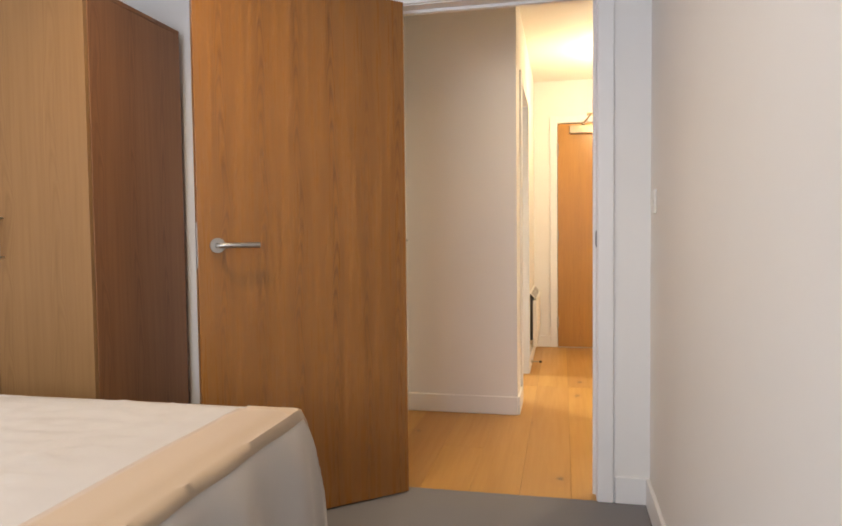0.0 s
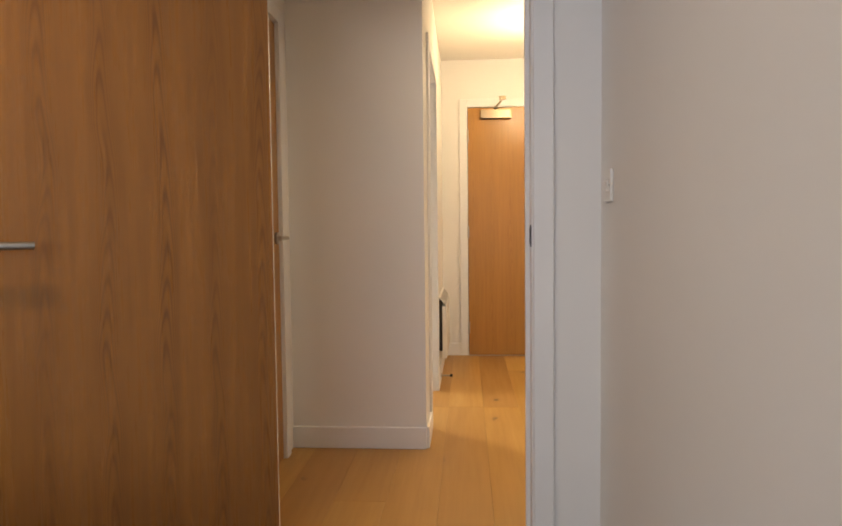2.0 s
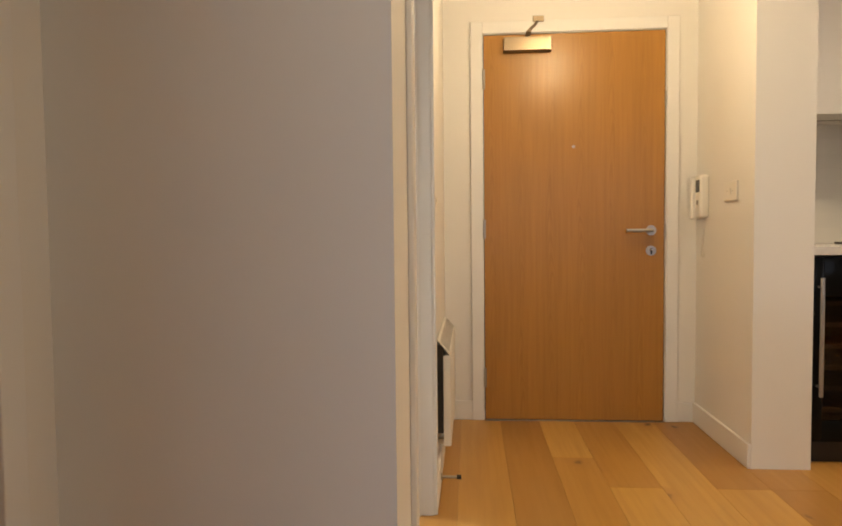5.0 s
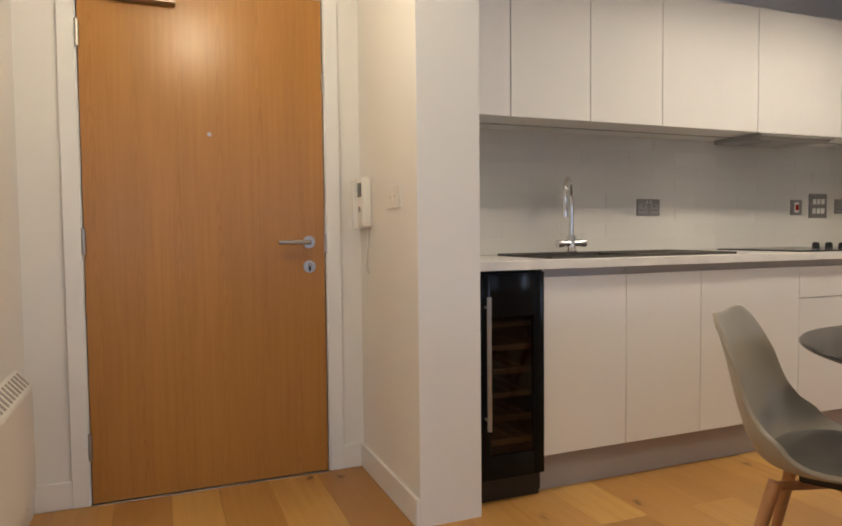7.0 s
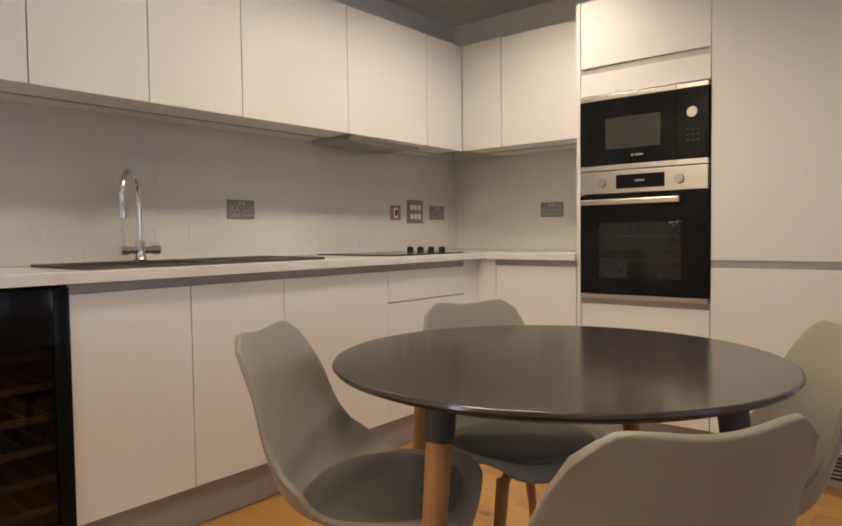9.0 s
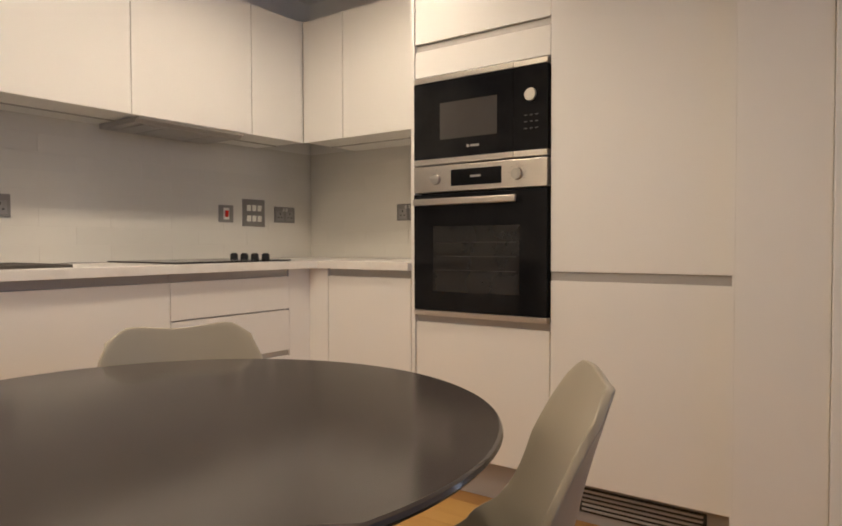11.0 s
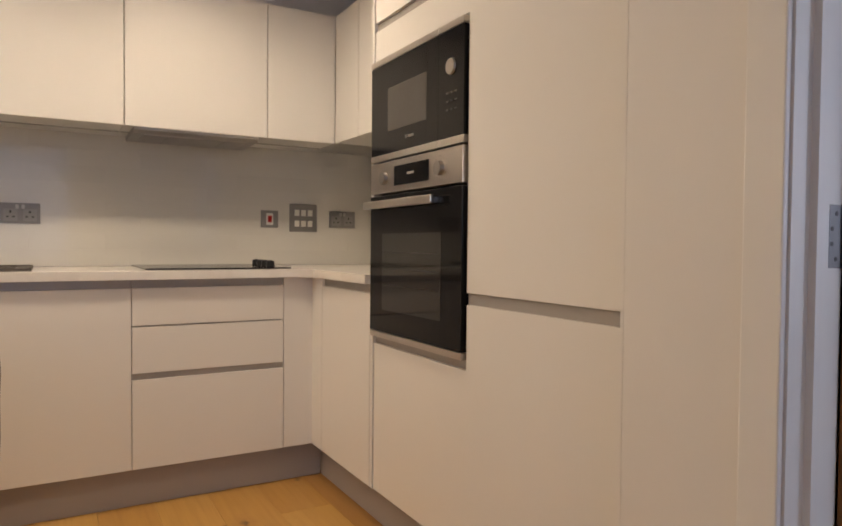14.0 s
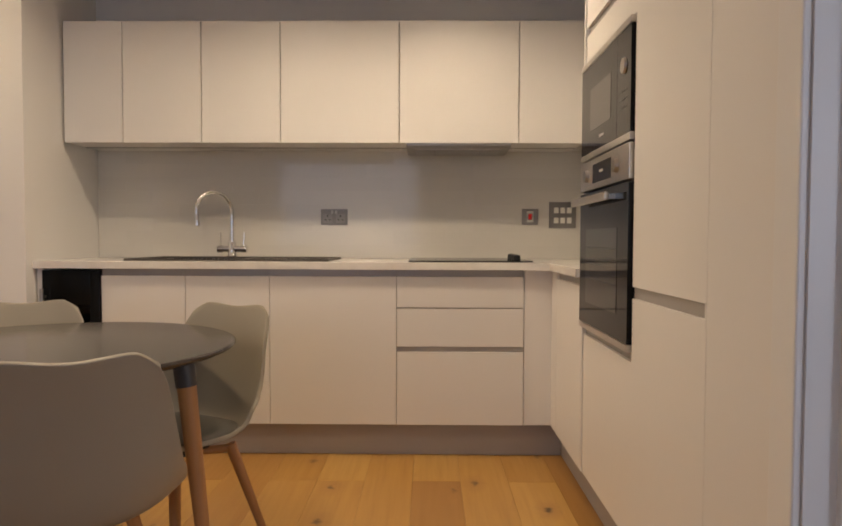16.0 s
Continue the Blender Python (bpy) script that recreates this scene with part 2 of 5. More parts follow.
WARD_DARK = veneer("walnut_foil", (0.34, 0.145, 0.055), (0.10, 0.036, 0.012), along=2, across=1, rough=0.5, band=0.19, strength=0.5)
DARK_WOOD = veneer("dark_wood", (0.07, 0.035, 0.025), (0.03, 0.015, 0.01), rough=0.35, band=0.3, strength=0.3)
BEECH = veneer("beech_leg", (0.50, 0.25, 0.10), (0.33, 0.15, 0.05), rough=0.45, band=0.06, strength=0.2)
BOARDS = oak_boards("oak_floor_board")
UNIT = surf("matt_white_cabinet", (0.80, 0.78, 0.75), 0.42, 0.015, 2.0, 140, 0.03)
UNIT_IN = surf("white_melamine", (0.74, 0.72, 0.69), 0.5, 0.02, 3.0, 120, 0.03)
RAIL = surf("grey_aluminium_rail", (0.42, 0.40, 0.38), 0.40, 0.04, 5, 200, 0.03, metal=0.35)
# plinth grey, also put on the base carcasses as shade in the door seams
PLINTH_SEAM = surf("grey_plinth_and_seam_shade", (0.40, 0.375, 0.365), 0.42, 0.05, 3, 160, 0.04)
WORKTOP = marble("white_marble_worktop", (0.80, 0.775, 0.73), (0.45, 0.42, 0.39), 0.25)
SPLASH = glazed("grey_glazed_wall_tile", (0.70, 0.675, 0.625), 0.06)
TILE_GROUT = surf("pale_grey_tile_grout", (0.69, 0.665, 0.615), 0.6, 0.03, 20, 300, 0.05)
STEEL = brushed("brushed_steel", (0.62, 0.58, 0.53), 0.30, 1)
STEEL_X = brushed("brushed_steel_plate", (0.50, 0.48, 0.46), 0.38, 0)
PLATE = surf("gunmetal_socket_plate", (0.27, 0.26, 0.255), 0.42, 0.04, 20, 300, 0.02, metal=0.55)
CHROME = surf("polished_chrome", (0.82, 0.82, 0.82), 0.08, 0.02, 4, 100, 0.0, metal=1.0, rvar=0.02)
# darker copy of the satin steel, the shade at the jambs put into its colour
SHADED_STEEL = surf("shaded_satin_steel", (0.17, 0.17, 0.18), 0.42, 0.06, 12, 300, 0.02, metal=0.75)
CLOSER = surf("bronzed_steel", (0.30, 0.235, 0.165), 0.34, 0.06, 8, 300, 0.02, metal=1.0)
SATIN = surf("satin_chrome", (0.46, 0.44, 0.41), 0.36, 0.04, 8, 300, 0.02, metal=1.0)
BLACK_GLASS = black_glass("black_glass")
HOB_GLASS = black_glass("hob_glass", 0.12)
DARK_GLASS = surf("dark_window_glass", (0.055, 0.05, 0.046), 0.10, 0.15, 3, 60, 0.0)
PRINT_DIM = surf("dim_key_print", (0.05, 0.05, 0.05), 0.4, 0.05, 20, 100, 0.0)
COOLER_GLASS = surf("matt_black_glass", (0.008, 0.008, 0.008), 0.16, 0.15, 6, 90, 0.0, spec=0.10)
BLACK = surf("black_plastic", (0.012, 0.012, 0.012), 0.35, 0.1, 9, 200, 0.02)
# near-black used as the shade in holes, gaps and board joints
GAP_SHADE = surf("dark_gap_shade", (0.02, 0.018, 0.016), 0.7, 0.1, 9, 200, 0.0)
GRANITE = surf("dark_composite_sink", (0.075, 0.065, 0.055), 0.45, 0.2, 30, 420, 0.12)
WHITE_PLASTIC = surf("white_plastic", (0.78, 0.76, 0.71), 0.32, 0.02, 6, 150, 0.02)
GREY_PRINT = surf("grey_print", (0.35, 0.33, 0.31), 0.5, 0.05, 20, 100, 0.0)
RED = surf("red_rocker", (0.55, 0.02, 0.015), 0.25, 0.05, 20, 100, 0.0)
TABLE_TOP = surf("grey_lacquered_tabletop", (0.055, 0.046, 0.042), 0.15, 0.03, 3, 240, 0.0, spec=0.42, rvar=0.008)
TABLE_METAL = surf("dark_grey_metal", (0.055, 0.055, 0.06), 0.42, 0.08, 8, 200, 0.04)
SHELL = surf("stone_grey_moulded_plastic", (0.345, 0.305, 0.235), 0.40, 0.03, 4, 260, 0.05)
PAD = surf("grey_leatherette", (0.125, 0.114, 0.095), 0.5, 0.05, 6, 350, 0.2)
SHEET = cloth("white_cotton_sheet", (0.53, 0.49, 0.45), 0.05, 700, 2.0)
BAND_CLOTH = cloth("tan_band_cloth", (0.52, 0.38, 0.25), 0.04, 900, 3.0)
VALANCE = cloth("sheer_hanging_sheet", (0.48, 0.43, 0.38), 0.08, 700, 5.0)
CARPET = cloth("grey_carpet", (0.16, 0.15, 0.155), 0.12, 420, 2.0, 0.8)
BATH_TILE = marble("white_marble_tile", (0.82, 0.84, 0.84), (0.50, 0.52, 0.54), 0.12, 1.6, 0.35)
GROUT = surf("pale_grout", (0.66, 0.67, 0.67), 0.8, 0.04, 20, 300, 0.1)
ACRYLIC = surf("white_bath_acrylic", (0.85, 0.86, 0.86), 0.32, 0.01, 2, 60, 0.0)
HEATER_PAINT = surf("white_heater_enamel", (0.78, 0.76, 0.71), 0.35, 0.02, 4, 160, 0.03)
BULB_GLOW = glow("lit_bulb_glass", (1.0, 0.80, 0.52), 22.0)
DOWN_GLOW = glow("lit_downlight_lens", (1.0, 0.85, 0.66), 6.0)
PANE = clear_glass("window_pane_glass")
FACADE = surf("pale_render_facade", (0.55, 0.52, 0.48), 0.85, 0.1, 1.0, 20, 0.2)
SCREEN = surf("grey_lcd", (0.10, 0.105, 0.10), 0.2, 0.05, 9, 60, 0.0)


# ---------------------------------------------------------------- mesh helpers
def box(x0, x1, y0, y1, z0, z1, bevel=0.0, seg=2, bm=None):
    bm = bm or bmesh.new()
    vs = bmesh.ops.create_cube(bm, size=1.0)["verts"]
    sx, sy, sz = x1 - x0, y1 - y0, z1 - z0
    for v in vs:
        v.co = Vector((x0 + (v.co.x + 0.5) * sx, y0 + (v.co.y + 0.5) * sy, z0 + (v.co.z + 0.5) * sz))
    if bevel:
        es = list({e for v in vs for e in v.link_edges})
        bmesh.ops.bevel(bm, geom=es, offset=min(bevel, 0.45 * min(abs(sx), abs(sy), abs(sz))), segments=seg, affect="EDGES", profile=0.5)
    return bm


def tube(p0, p1, r0, r1=None, seg=16, bm=None, caps=True):
    """A straight round bar between two points, tapered if r1 is given."""
    bm = bm or bmesh.new()
    a, b = Vector(p0), Vector(p1)
    d = b - a
    m = Matrix.Translation((a + b) / 2) @ d.to_track_quat("Z", "Y").to_matrix().to_4x4()
    bmesh.ops.create_cone(bm, cap_ends=caps, segments=seg, radius1=r0, radius2=r0 if r1 is None else r1, depth=d.length, matrix=m)
    return bm


def sweep(points, r, seg=12, bm=None):
    """A round bar along a smooth line of points; r may be a list."""
    bm = bm or bmesh.new()
    pts = [Vector(p) for p in points]
    rings = []
    up = Vector((0.31, 0.17, 0.93))
    for i, p in enumerate(pts):
        d = (pts[min(i + 1, len(pts) - 1)] - pts[max(i - 1, 0)]).normalized()
        side = d.cross(up)
        if side.length < 1e-4:
            side = d.cross(Vector((1, 0, 0)))
        side.normalize()
        other = side.cross(d)
        rr = r[i] if isinstance(r, (list, tuple)) else r
        rings.append([bm.verts.new(p + rr * (math.cos(2 * math.pi * k / seg) * side + math.sin(2 * math.pi * k / seg) * other)) for k in range(seg)])
    for a, b in zip(rings, rings[1:]):
        for k in range(seg):
            bm.faces.new((a[k], a[(k + 1) % seg], b[(k + 1) % seg], b[k]))
    bm.faces.new(rings[0][::-1])
    bm.faces.new(rings[-1])
    return bm


def lathe(profile, seg=32, bm=None, centre=(0, 0)):
    """A turned body from (radius, height) pairs about z."""
    bm = bm or bmesh.new()
    rings = []
    for r, z in profile:
        if r < 1e-5:
            rings.append([bm.verts.new((centre[0], centre[1], z))])
        else:
            rings.append([bm.verts.new((centre[0] + r * math.cos(2 * math.pi * k / seg), centre[1] + r * math.sin(2 * math.pi * k / seg), z)) for k in range(seg)])
    for a, b in zip(rings, rings[1:]):
        for k in range(seg):
            j = (k + 1) % seg
            if len(a) == 1 and len(b) == 1:
                continue
            if len(a) == 1:
                bm.faces.new((a[0], b[j], b[k]))
            elif len(b) == 1:
                bm.faces.new((a[k], a[j], b[0]))
            else:
                bm.faces.new((a[k], a[j], b[j], b[k]))
    return bm


def moved(bm, m):
    bmesh.ops.transform(bm, matrix=m, verts=bm.verts)
    return bm


def mesh_of(name, bm, material, smooth=38):
    bmesh.ops.recalc_face_normals(bm, faces=bm.faces)
    me = bpy.data.meshes.new(name)
    bm.to_mesh(me)
    bm.free()
    me.materials.append(material)
    me.shade_smooth()
    area = [p.area for p in me.polygons]
    big = area.index(max(area))
    if area[big] > 0.12 * sum(area) and len(me.polygons[big].vertices) == 4:
        smooth = 10
    me.set_sharp_from_angle(angle=radians(smooth))
    return me


def part(name, bm, material, parent=None, label="", smooth=38):
    ob = new(name, mesh_of(name, bm, material, smooth))
    if parent:
        ob.parent = parent
    if label:
        ob["label"] = label
    return ob


def thing(name, x, y, z, label, category, group="", turn=0.0, kind=""):
    ob = new(name)
    ob.empty_display_size = 0.1
    ob.matrix_world = pose(x, y, z, 0, 0, turn)
    return tagged(ob, label, category, group, kind)


def setting(name, bm, material, label, category, smooth=38):
    return tagged(part(name, bm, material, None, "", smooth), label, category, "", "structure")


def wall(name, x0, x1, y0, y1, label, hole=None, axis="x", z0=0.0, z1=2.415, material=None):
    """A wall block; hole: (from, to, bottom, top) along the axis it runs on. The opening goes right through."""
    bm = bmesh.new()
    if hole is None:
        box(x0, x1, y0, y1, z0, z1, bm=bm)
    else:
        a, b, c, d = hole
        lo, hi = (x0, x1) if axis == "x" else (y0, y1)
        cells = [(lo, a, z0, z1), (b, hi, z0, z1), (a, b, d, z1)]
        if c > z0:
            cells.append((a, b, z0, c))
        for p, q, r, s in cells:
            if axis == "x":
                box(p, q, y0, y1, r, s, bm=bm)
            else:
                box(x0, x1, p, q, r, s, bm=bm)
        bmesh.ops.remove_doubles(bm, verts=bm.verts, dist=1e-5)
    return setting(name, bm, material or WALL, label, "wall")


# ---------------------------------------------------------------- shell of the flat
H = 2.415
wall("wall_hall_left", -1.656, -1.554, -2.206, 0.15, "cream painted plaster hall wall with a doorway", (-1.990, -1.180, 0, 1.985), "y")
wall("wall_recess", -2.3, -1.554, -2.306, -2.206, "cream painted plaster boxed-out hall wall")
wall("wall_cupboard", -2.3, -2.2, -3.37, -2.306, "cream painted plaster wall round a cupboard door", (-3.245, -2.455, 0, 1.985), "y")
wall("wall_bedroom_door", -4.1, -0.88, -3.47, -3.37, "white painted plaster bedroom wall with a doorway", (-1.980, -1.154, 0, 1.985), "x")
wall("wall_bedroom_right", -0.972, -0.88, -7.4, -3.47, "white painted plaster bedroom side wall")
wall("wall_bedroom_left", -4.1, -4.0, -7.4, -3.47, "white painted plaster bedroom wall")
wall("wall_bedroom_window", -4.1, -0.88, -7.5, -7.4, "white painted plaster wall with a bedroom window", (-3.2, -1.4, 0.9, 2.15), "x")
wall("wall_front", -1.656, -0.25, 0.012, 0.15, "cream painted plaster wall round the entrance door", (-1.352, -0.402, 0, 2.045), "x")
wall("wall_nib", -0.25, -0.010, -0.675, 0.15, "short painted plaster wall between hall and kitchen")
wall("wall_kitchen_back", -0.010, 3.14, 0.0, 0.15, "painted plaster wall behind the kitchen units")
wall("wall_kitchen_right", 3.036, 3.14, -2.42, 0.0, "painted plaster kitchen side wall")
wall("wall_return", 2.52, 3.14, -2.66, -2.42, "painted plaster wall return")
wall("wall_living_right", 2.385, 2.52, -6.6, -2.425, "cream painted plaster wall with a bedroom doorway", (-3.508, -2.728, 0, 1.985), "y")
wall("wall_living_window", -0.88, 2.52, -6.7, -6.6, "painted plaster wall with a wide window", (-0.545, 1.705, 0.85, 2.3), "x")
wall("wall_bath_end", -3.7, -1.656, 0.15, 0.25, "bathroom end wall behind the bath tiles")
wall("wall_bath_left", -3.8, -3.7, -2.206, 0.25, "white bathroom wall")
wall("wall_bath_near", -3.8, -2.3, -2.306, -2.206, "white bathroom wall")
wall("wall_second_bedroom_far", 6.6, 6.7, -5.4, -1.0, "off-white painted bedroom wall")
wall("wall_second_bedroom_left", 3.14, 6.6, -1.1, -1.0, "off-white painted bedroom wall")
wall("wall_second_bedroom_window", 2.52, 6.6, -5.5, -5.4, "off-white painted wall with a bedroom window", (4.2, 5.8, 0.9, 2.15), "x")
setting("ceiling", box(-4.1, 6.7, -7.5, 0.25, H, H + 0.12), CEIL, "plain white painted plaster ceiling", "ceiling")
setting("floor_slab", box(-4.1, 6.7, -7.5, 0.25, -0.2, -0.018), GROUT, "screed under the floor finishes", "floor")
setting("carpet_bedroom", box(-4.0, -0.972, -7.4, -3.47, -0.018, 0.0), CARPET, "grey cut pile carpet in the bedroom", "carpet")
setting("carpet_second_bedroom", box(2.52, 6.6, -5.4, -1.1, -0.018, 0.0), CARPET, "dark grey carpet in the second bedroom", "carpet")
setting("floor_bath", box(-3.7, -1.61, -2.206, 0.15, -0.018, 0.0), BATH_TILE, "pale tiled bathroom floor", "floor")
setting("ground", box(-60, 60, -80, -7.5, -6.2, -6.0), FACADE, "street far below the windows", "ground")


def skirting(name, x0, x1, y0, y1):
    setting(name, box(x0, x1, y0, y1, 0.0, 0.105, 0.004), TRIM, "white painted square-edged skirting board", "skirting")


skirting("baseboard_recess", -2.2, -1.554, -2.321, -2.306)
skirting("baseboard_hall_left_a", -1.554, -1.539, -2.306, -2.045)
skirting("baseboard_hall_left_b", -1.554, -1.539, -1.125, 0.012)
skirting("baseboard_front_a", -1.539, -1.404, -0.003, 0.012)
skirting("baseboard_front_b", -0.350, -0.265, -0.003, 0.012)
skirting("baseboard_hall_right", -0.265, -0.25, -0.675, 0.012)
skirting("baseboard_bedroom", -4.0, -2.035, -3.485, -3.47)
skirting("baseboard_bedroom_b", -1.10, -0.972, -3.485, -3.47)
skirting("baseboard_bedroom_side", -0.987, -0.972, -7.4, -3.485)
skirting("baseboard_living_right", 2.37, 2.385, -6.6, -3.60)
skirting("baseboard_second_bedroom", 6.585, 6.6, -5.4, -2.195)
skirting("baseboard_second_bedroom_b", 3.14, 3.155, -2.66, -1.1)


# ---------------------------------------------------------------- doors
def lever(parent, x, y, z, out, along, key=False):
    """Satin lever handle on a round rose. out: +1/-1 along y; along: +1/-1 along x."""
    bm = tube((x, y, z), (x, y + out * 0.009, z), 0.026, seg=28)
    rose = part("handle", bm, SATIN, parent, "satin steel lever handle on a round rose")
    b2 = tube((x, y + out * 0.009, z), (x, y + out * 0.045, z), 0.0095, seg=14)
    pts = [(x, y + out * 0.030, z), (x + along * 0.004, y + out * 0.045, z), (x + along * 0.02, y + out * 0.052, z), (x + along * 0.07, y + out * 0.052, z), (x + along * 0.135, y + out * 0.052, z)]
    sweep(pts, 0.0095, 14, b2)
    part("lever", b2, SATIN, rose)
    if key:
        b3 = tube((x, y, z - 0.105), (x, y + out * 0.009, z - 0.105), 0.026, seg=28)
        esc = part("lock", b3, SATIN, parent, "round satin steel lock rose")
        part("cylinder", tube((x, y + out * 0.008, z - 0.098), (x, y + out * 0.015, z - 0.098), 0.009, seg=16), CHROME, esc)
        part("thumb_turn", box(x - 0.004, x + 0.004, min(y, y + out * 0.016), max(y, y + out * 0.016), z - 0.122, z - 0.102, 0.001), BLACK, esc)


def hinge(parent, x, y, z, span=0.1):
    """Knuckle and plates of a butt hinge at the turning edge."""
    bm = tube((x, y, z - span / 2), (x, y, z + span / 2), 0.008, seg=12)
    for k in (-0.25, 0.0, 0.25):
        tube((x, y, z + k * span - 0.001), (x, y, z + k * span + 0.001), 0.0088, seg=12, bm=bm)
    return part("hinge", bm, SATIN, parent, "satin steel butt hinge")


def frame_x(parent, x0, x1, y0, y1, top, width=0.065, proud=0.006, sides=(1, 1)):
    """Lining and architraves for an opening in a wall running along x; the opening is x0..x1."""
    bm = bmesh.new()
    box(x0 - 0.014, x0, y0, y1, 0.0, top, bm=bm)
    box(x1, x1 + 0.014, y0, y1, 0.0, top, bm=bm)
    box(x0 - 0.014, x1 + 0.014, y0, y1, top, top + 0.014, bm=bm)
    part("lining", bm, TRIM, parent)
    for face, use, out in ((y0, sides[0], -1), (y1, sides[1], 1)):
        if not use:
            continue
        a, b = (face - proud, face) if out < 0 else (face, face + proud)
        part("architrave", box(x0 - width, x0 - 0.004, a, b, 0.0, top + width, 0.003), TRIM, parent)
        part("architrave", box(x1 + 0.004, x1 + width, a, b, 0.0, top + width, 0.003), TRIM, parent)
        part("architrave", box(x0 - 0.004, x1 + 0.004, a, b, top + 0.004, top + width, 0.003), TRIM, parent)


def frame_y(parent, y0, y1, x0, x1, top, width=0.065, proud=0.012, sides=(1, 1), stop=None):
    """The same for a wall running along y; the opening is y0..y1."""
    bm = bmesh.new()
    box(x0, x1, y0 - 0.014, y0, 0.0, top, bm=bm)
    box(x0, x1, y1, y1 + 0.014, 0.0, top, bm=bm)
    box(x0, x1, y0 - 0.014, y1 + 0.014, top, top + 0.014, bm=bm)
    part("lining", bm, TRIM, parent)
    if stop:
        bs = box(stop[0], stop[1], y0, y0 + 0.012, 0, top - 0.012)
        box(stop[0], stop[1], y1 - 0.012, y1, 0, top - 0.012, bm=bs)
        box(stop[0], stop[1], y0, y1, top - 0.012, top, bm=bs)
        part("door_stop", bs, TRIM, parent)
    for face, use, out in ((x0, sides[0], -1), (x1, sides[1], 1)):
        if not use:
            continue
        a, b = (face - proud, face) if out < 0 else (face, face + proud)
        part("architrave", box(a, b, y0 - width, y0 - 0.004, 0.0, top + width, 0.003), TRIM, parent)
        part("architrave", box(a, b, y1 + 0.004, y1 + width, 0.0, top + width, 0.003), TRIM, parent)
        part("architrave", box(a, b, y0 - 0.004, y1 + 0.004, top + 0.004, top + width, 0.003), TRIM, parent)


def strike(parent, cx, cy, cz, axis, out, half=0.085):
    """Satin strike plate on a jamb, with two dark raised blocks as the shade inside its mortices."""
    bm, dk = bmesh.new(), bmesh.new()
    if axis == "x":
        box(min(cx, cx + out * 0.003), max(cx, cx + out * 0.003), cy - 0.013, cy + 0.013, cz - half, cz + half, 0.001, bm=bm)
        for dz in ((-0.035, 0.035) if half > 0.05 else (0.0,)):
            box(min(cx, cx + out * 0.0042), max(cx, cx + out * 0.0042), cy - 0.008, cy + 0.008, cz + dz - 0.022, cz + dz + 0.022, bm=dk)
    else:
        box(cx - 0.013, cx + 0.013, min(cy, cy + out * 0.003), max(cy, cy + out * 0.003), cz - 0.085, cz + 0.085, 0.001, bm=bm)
        for dz in (-0.035, 0.035):
            box(cx - 0.008, cx + 0.008, min(cy, cy + out * 0.0042), max(cy, cy + out * 0.0042), cz + dz - 0.022, cz + dz + 0.022, bm=dk)
    p = part("strike_plate", bm, SHADED_STEEL, parent, "satin steel strike plate")
    part("mortice", dk, GAP_SHADE, p)


# entrance door, shut
d = thing("door_1", -1.342, 0.0, 0.0, "shut oak veneered entrance door in a white frame", "door", kind="structure")
frame_x(d, -0.004, 0.932, 0.004, 0.15, 2.031, sides=(1, 0), proud=0.010)
part("leaf", box(0.0, 0.926, 0.0, 0.044, 0.006, 2.027, 0.0015), OAK_FINE, d)
part("threshold", box(0.0, 0.926, -0.012, 0.10, 0.0, 0.004, 0.001), SATIN, d, "thin metal threshold strip")
lever(d, 0.858, 0.0, 1.005, -1, -1, key=True)
part("spyhole", tube((0.463, 0.0, 1.443), (0.463, -0.005, 1.443), 0.008, seg=18), SATIN, d)
for _z in (1.80, 1.02, 0.23):
    hinge(d, -0.001, -0.006, _z)
part("seal_plate", box(0.924, 0.931, -0.004, 0.006, 1.64, 1.72, 0.001), SATIN, d)
part("seal_plate", box(0.924, 0.931, -0.004, 0.006, 0.96, 1.04, 0.001), SATIN, d)
d = thing("door_closer", -1.117, 0.0, 1.966, "brushed steel overhead door closer with folded arm", "door closer")
part("body", box(-0.122, 0.122, -0.050, 0.0, -0.034, 0.036, 0.003), CLOSER, d)
part("arm", box(-0.012, 0.012, -0.12, -0.02, 0.040, 0.048, 0.001), CLOSER, d)
part("link_arm", sweep([(0.0, -0.11, 0.046), (0.03, -0.06, 0.085), (0.055, 0.008, 0.13)], 0.008, 10), CLOSER, d)
part("bracket", box(0.030, 0.085, -0.012, 0.008, 0.120, 0.150, 0.002), CLOSER, d)

# bathroom doorway: frame only, its leaf stands out of sight inside
d = thing("door_2", -1.554, -1.585, 0.0, "white painted bathroom door frame standing open", "door frame", kind="structure")
frame_y(d, -0.391, 0.391, -0.102, 0.0, 1.97, width=0.067, proud=0.014, stop=(-0.060, -0.045))
strike(d, -0.080, 0.391, 0.965, "y", -1)

# hall cupboard, shut
d = thing("door_3", -2.2, -2.85, 0.0, "shut oak veneered cupboard door in a white frame", "door", kind="structure")
frame_y(d, -0.381, 0.381, -0.1, 0.0, 1.97, proud=0.016, sides=(0, 1))
part("leaf", moved(box(-0.378, 0.378, 0.0, 0.04, 0.005, 1.966, 0.0015), pose(-0.002, 0, 0, 0, 0, 90)), OAK_FINE, d)
rose = part("handle", tube((-0.002, 0.33, 1.015), (0.008, 0.33, 1.015), 0.026, seg=28), SATIN, d, "satin steel lever handle on a round rose")
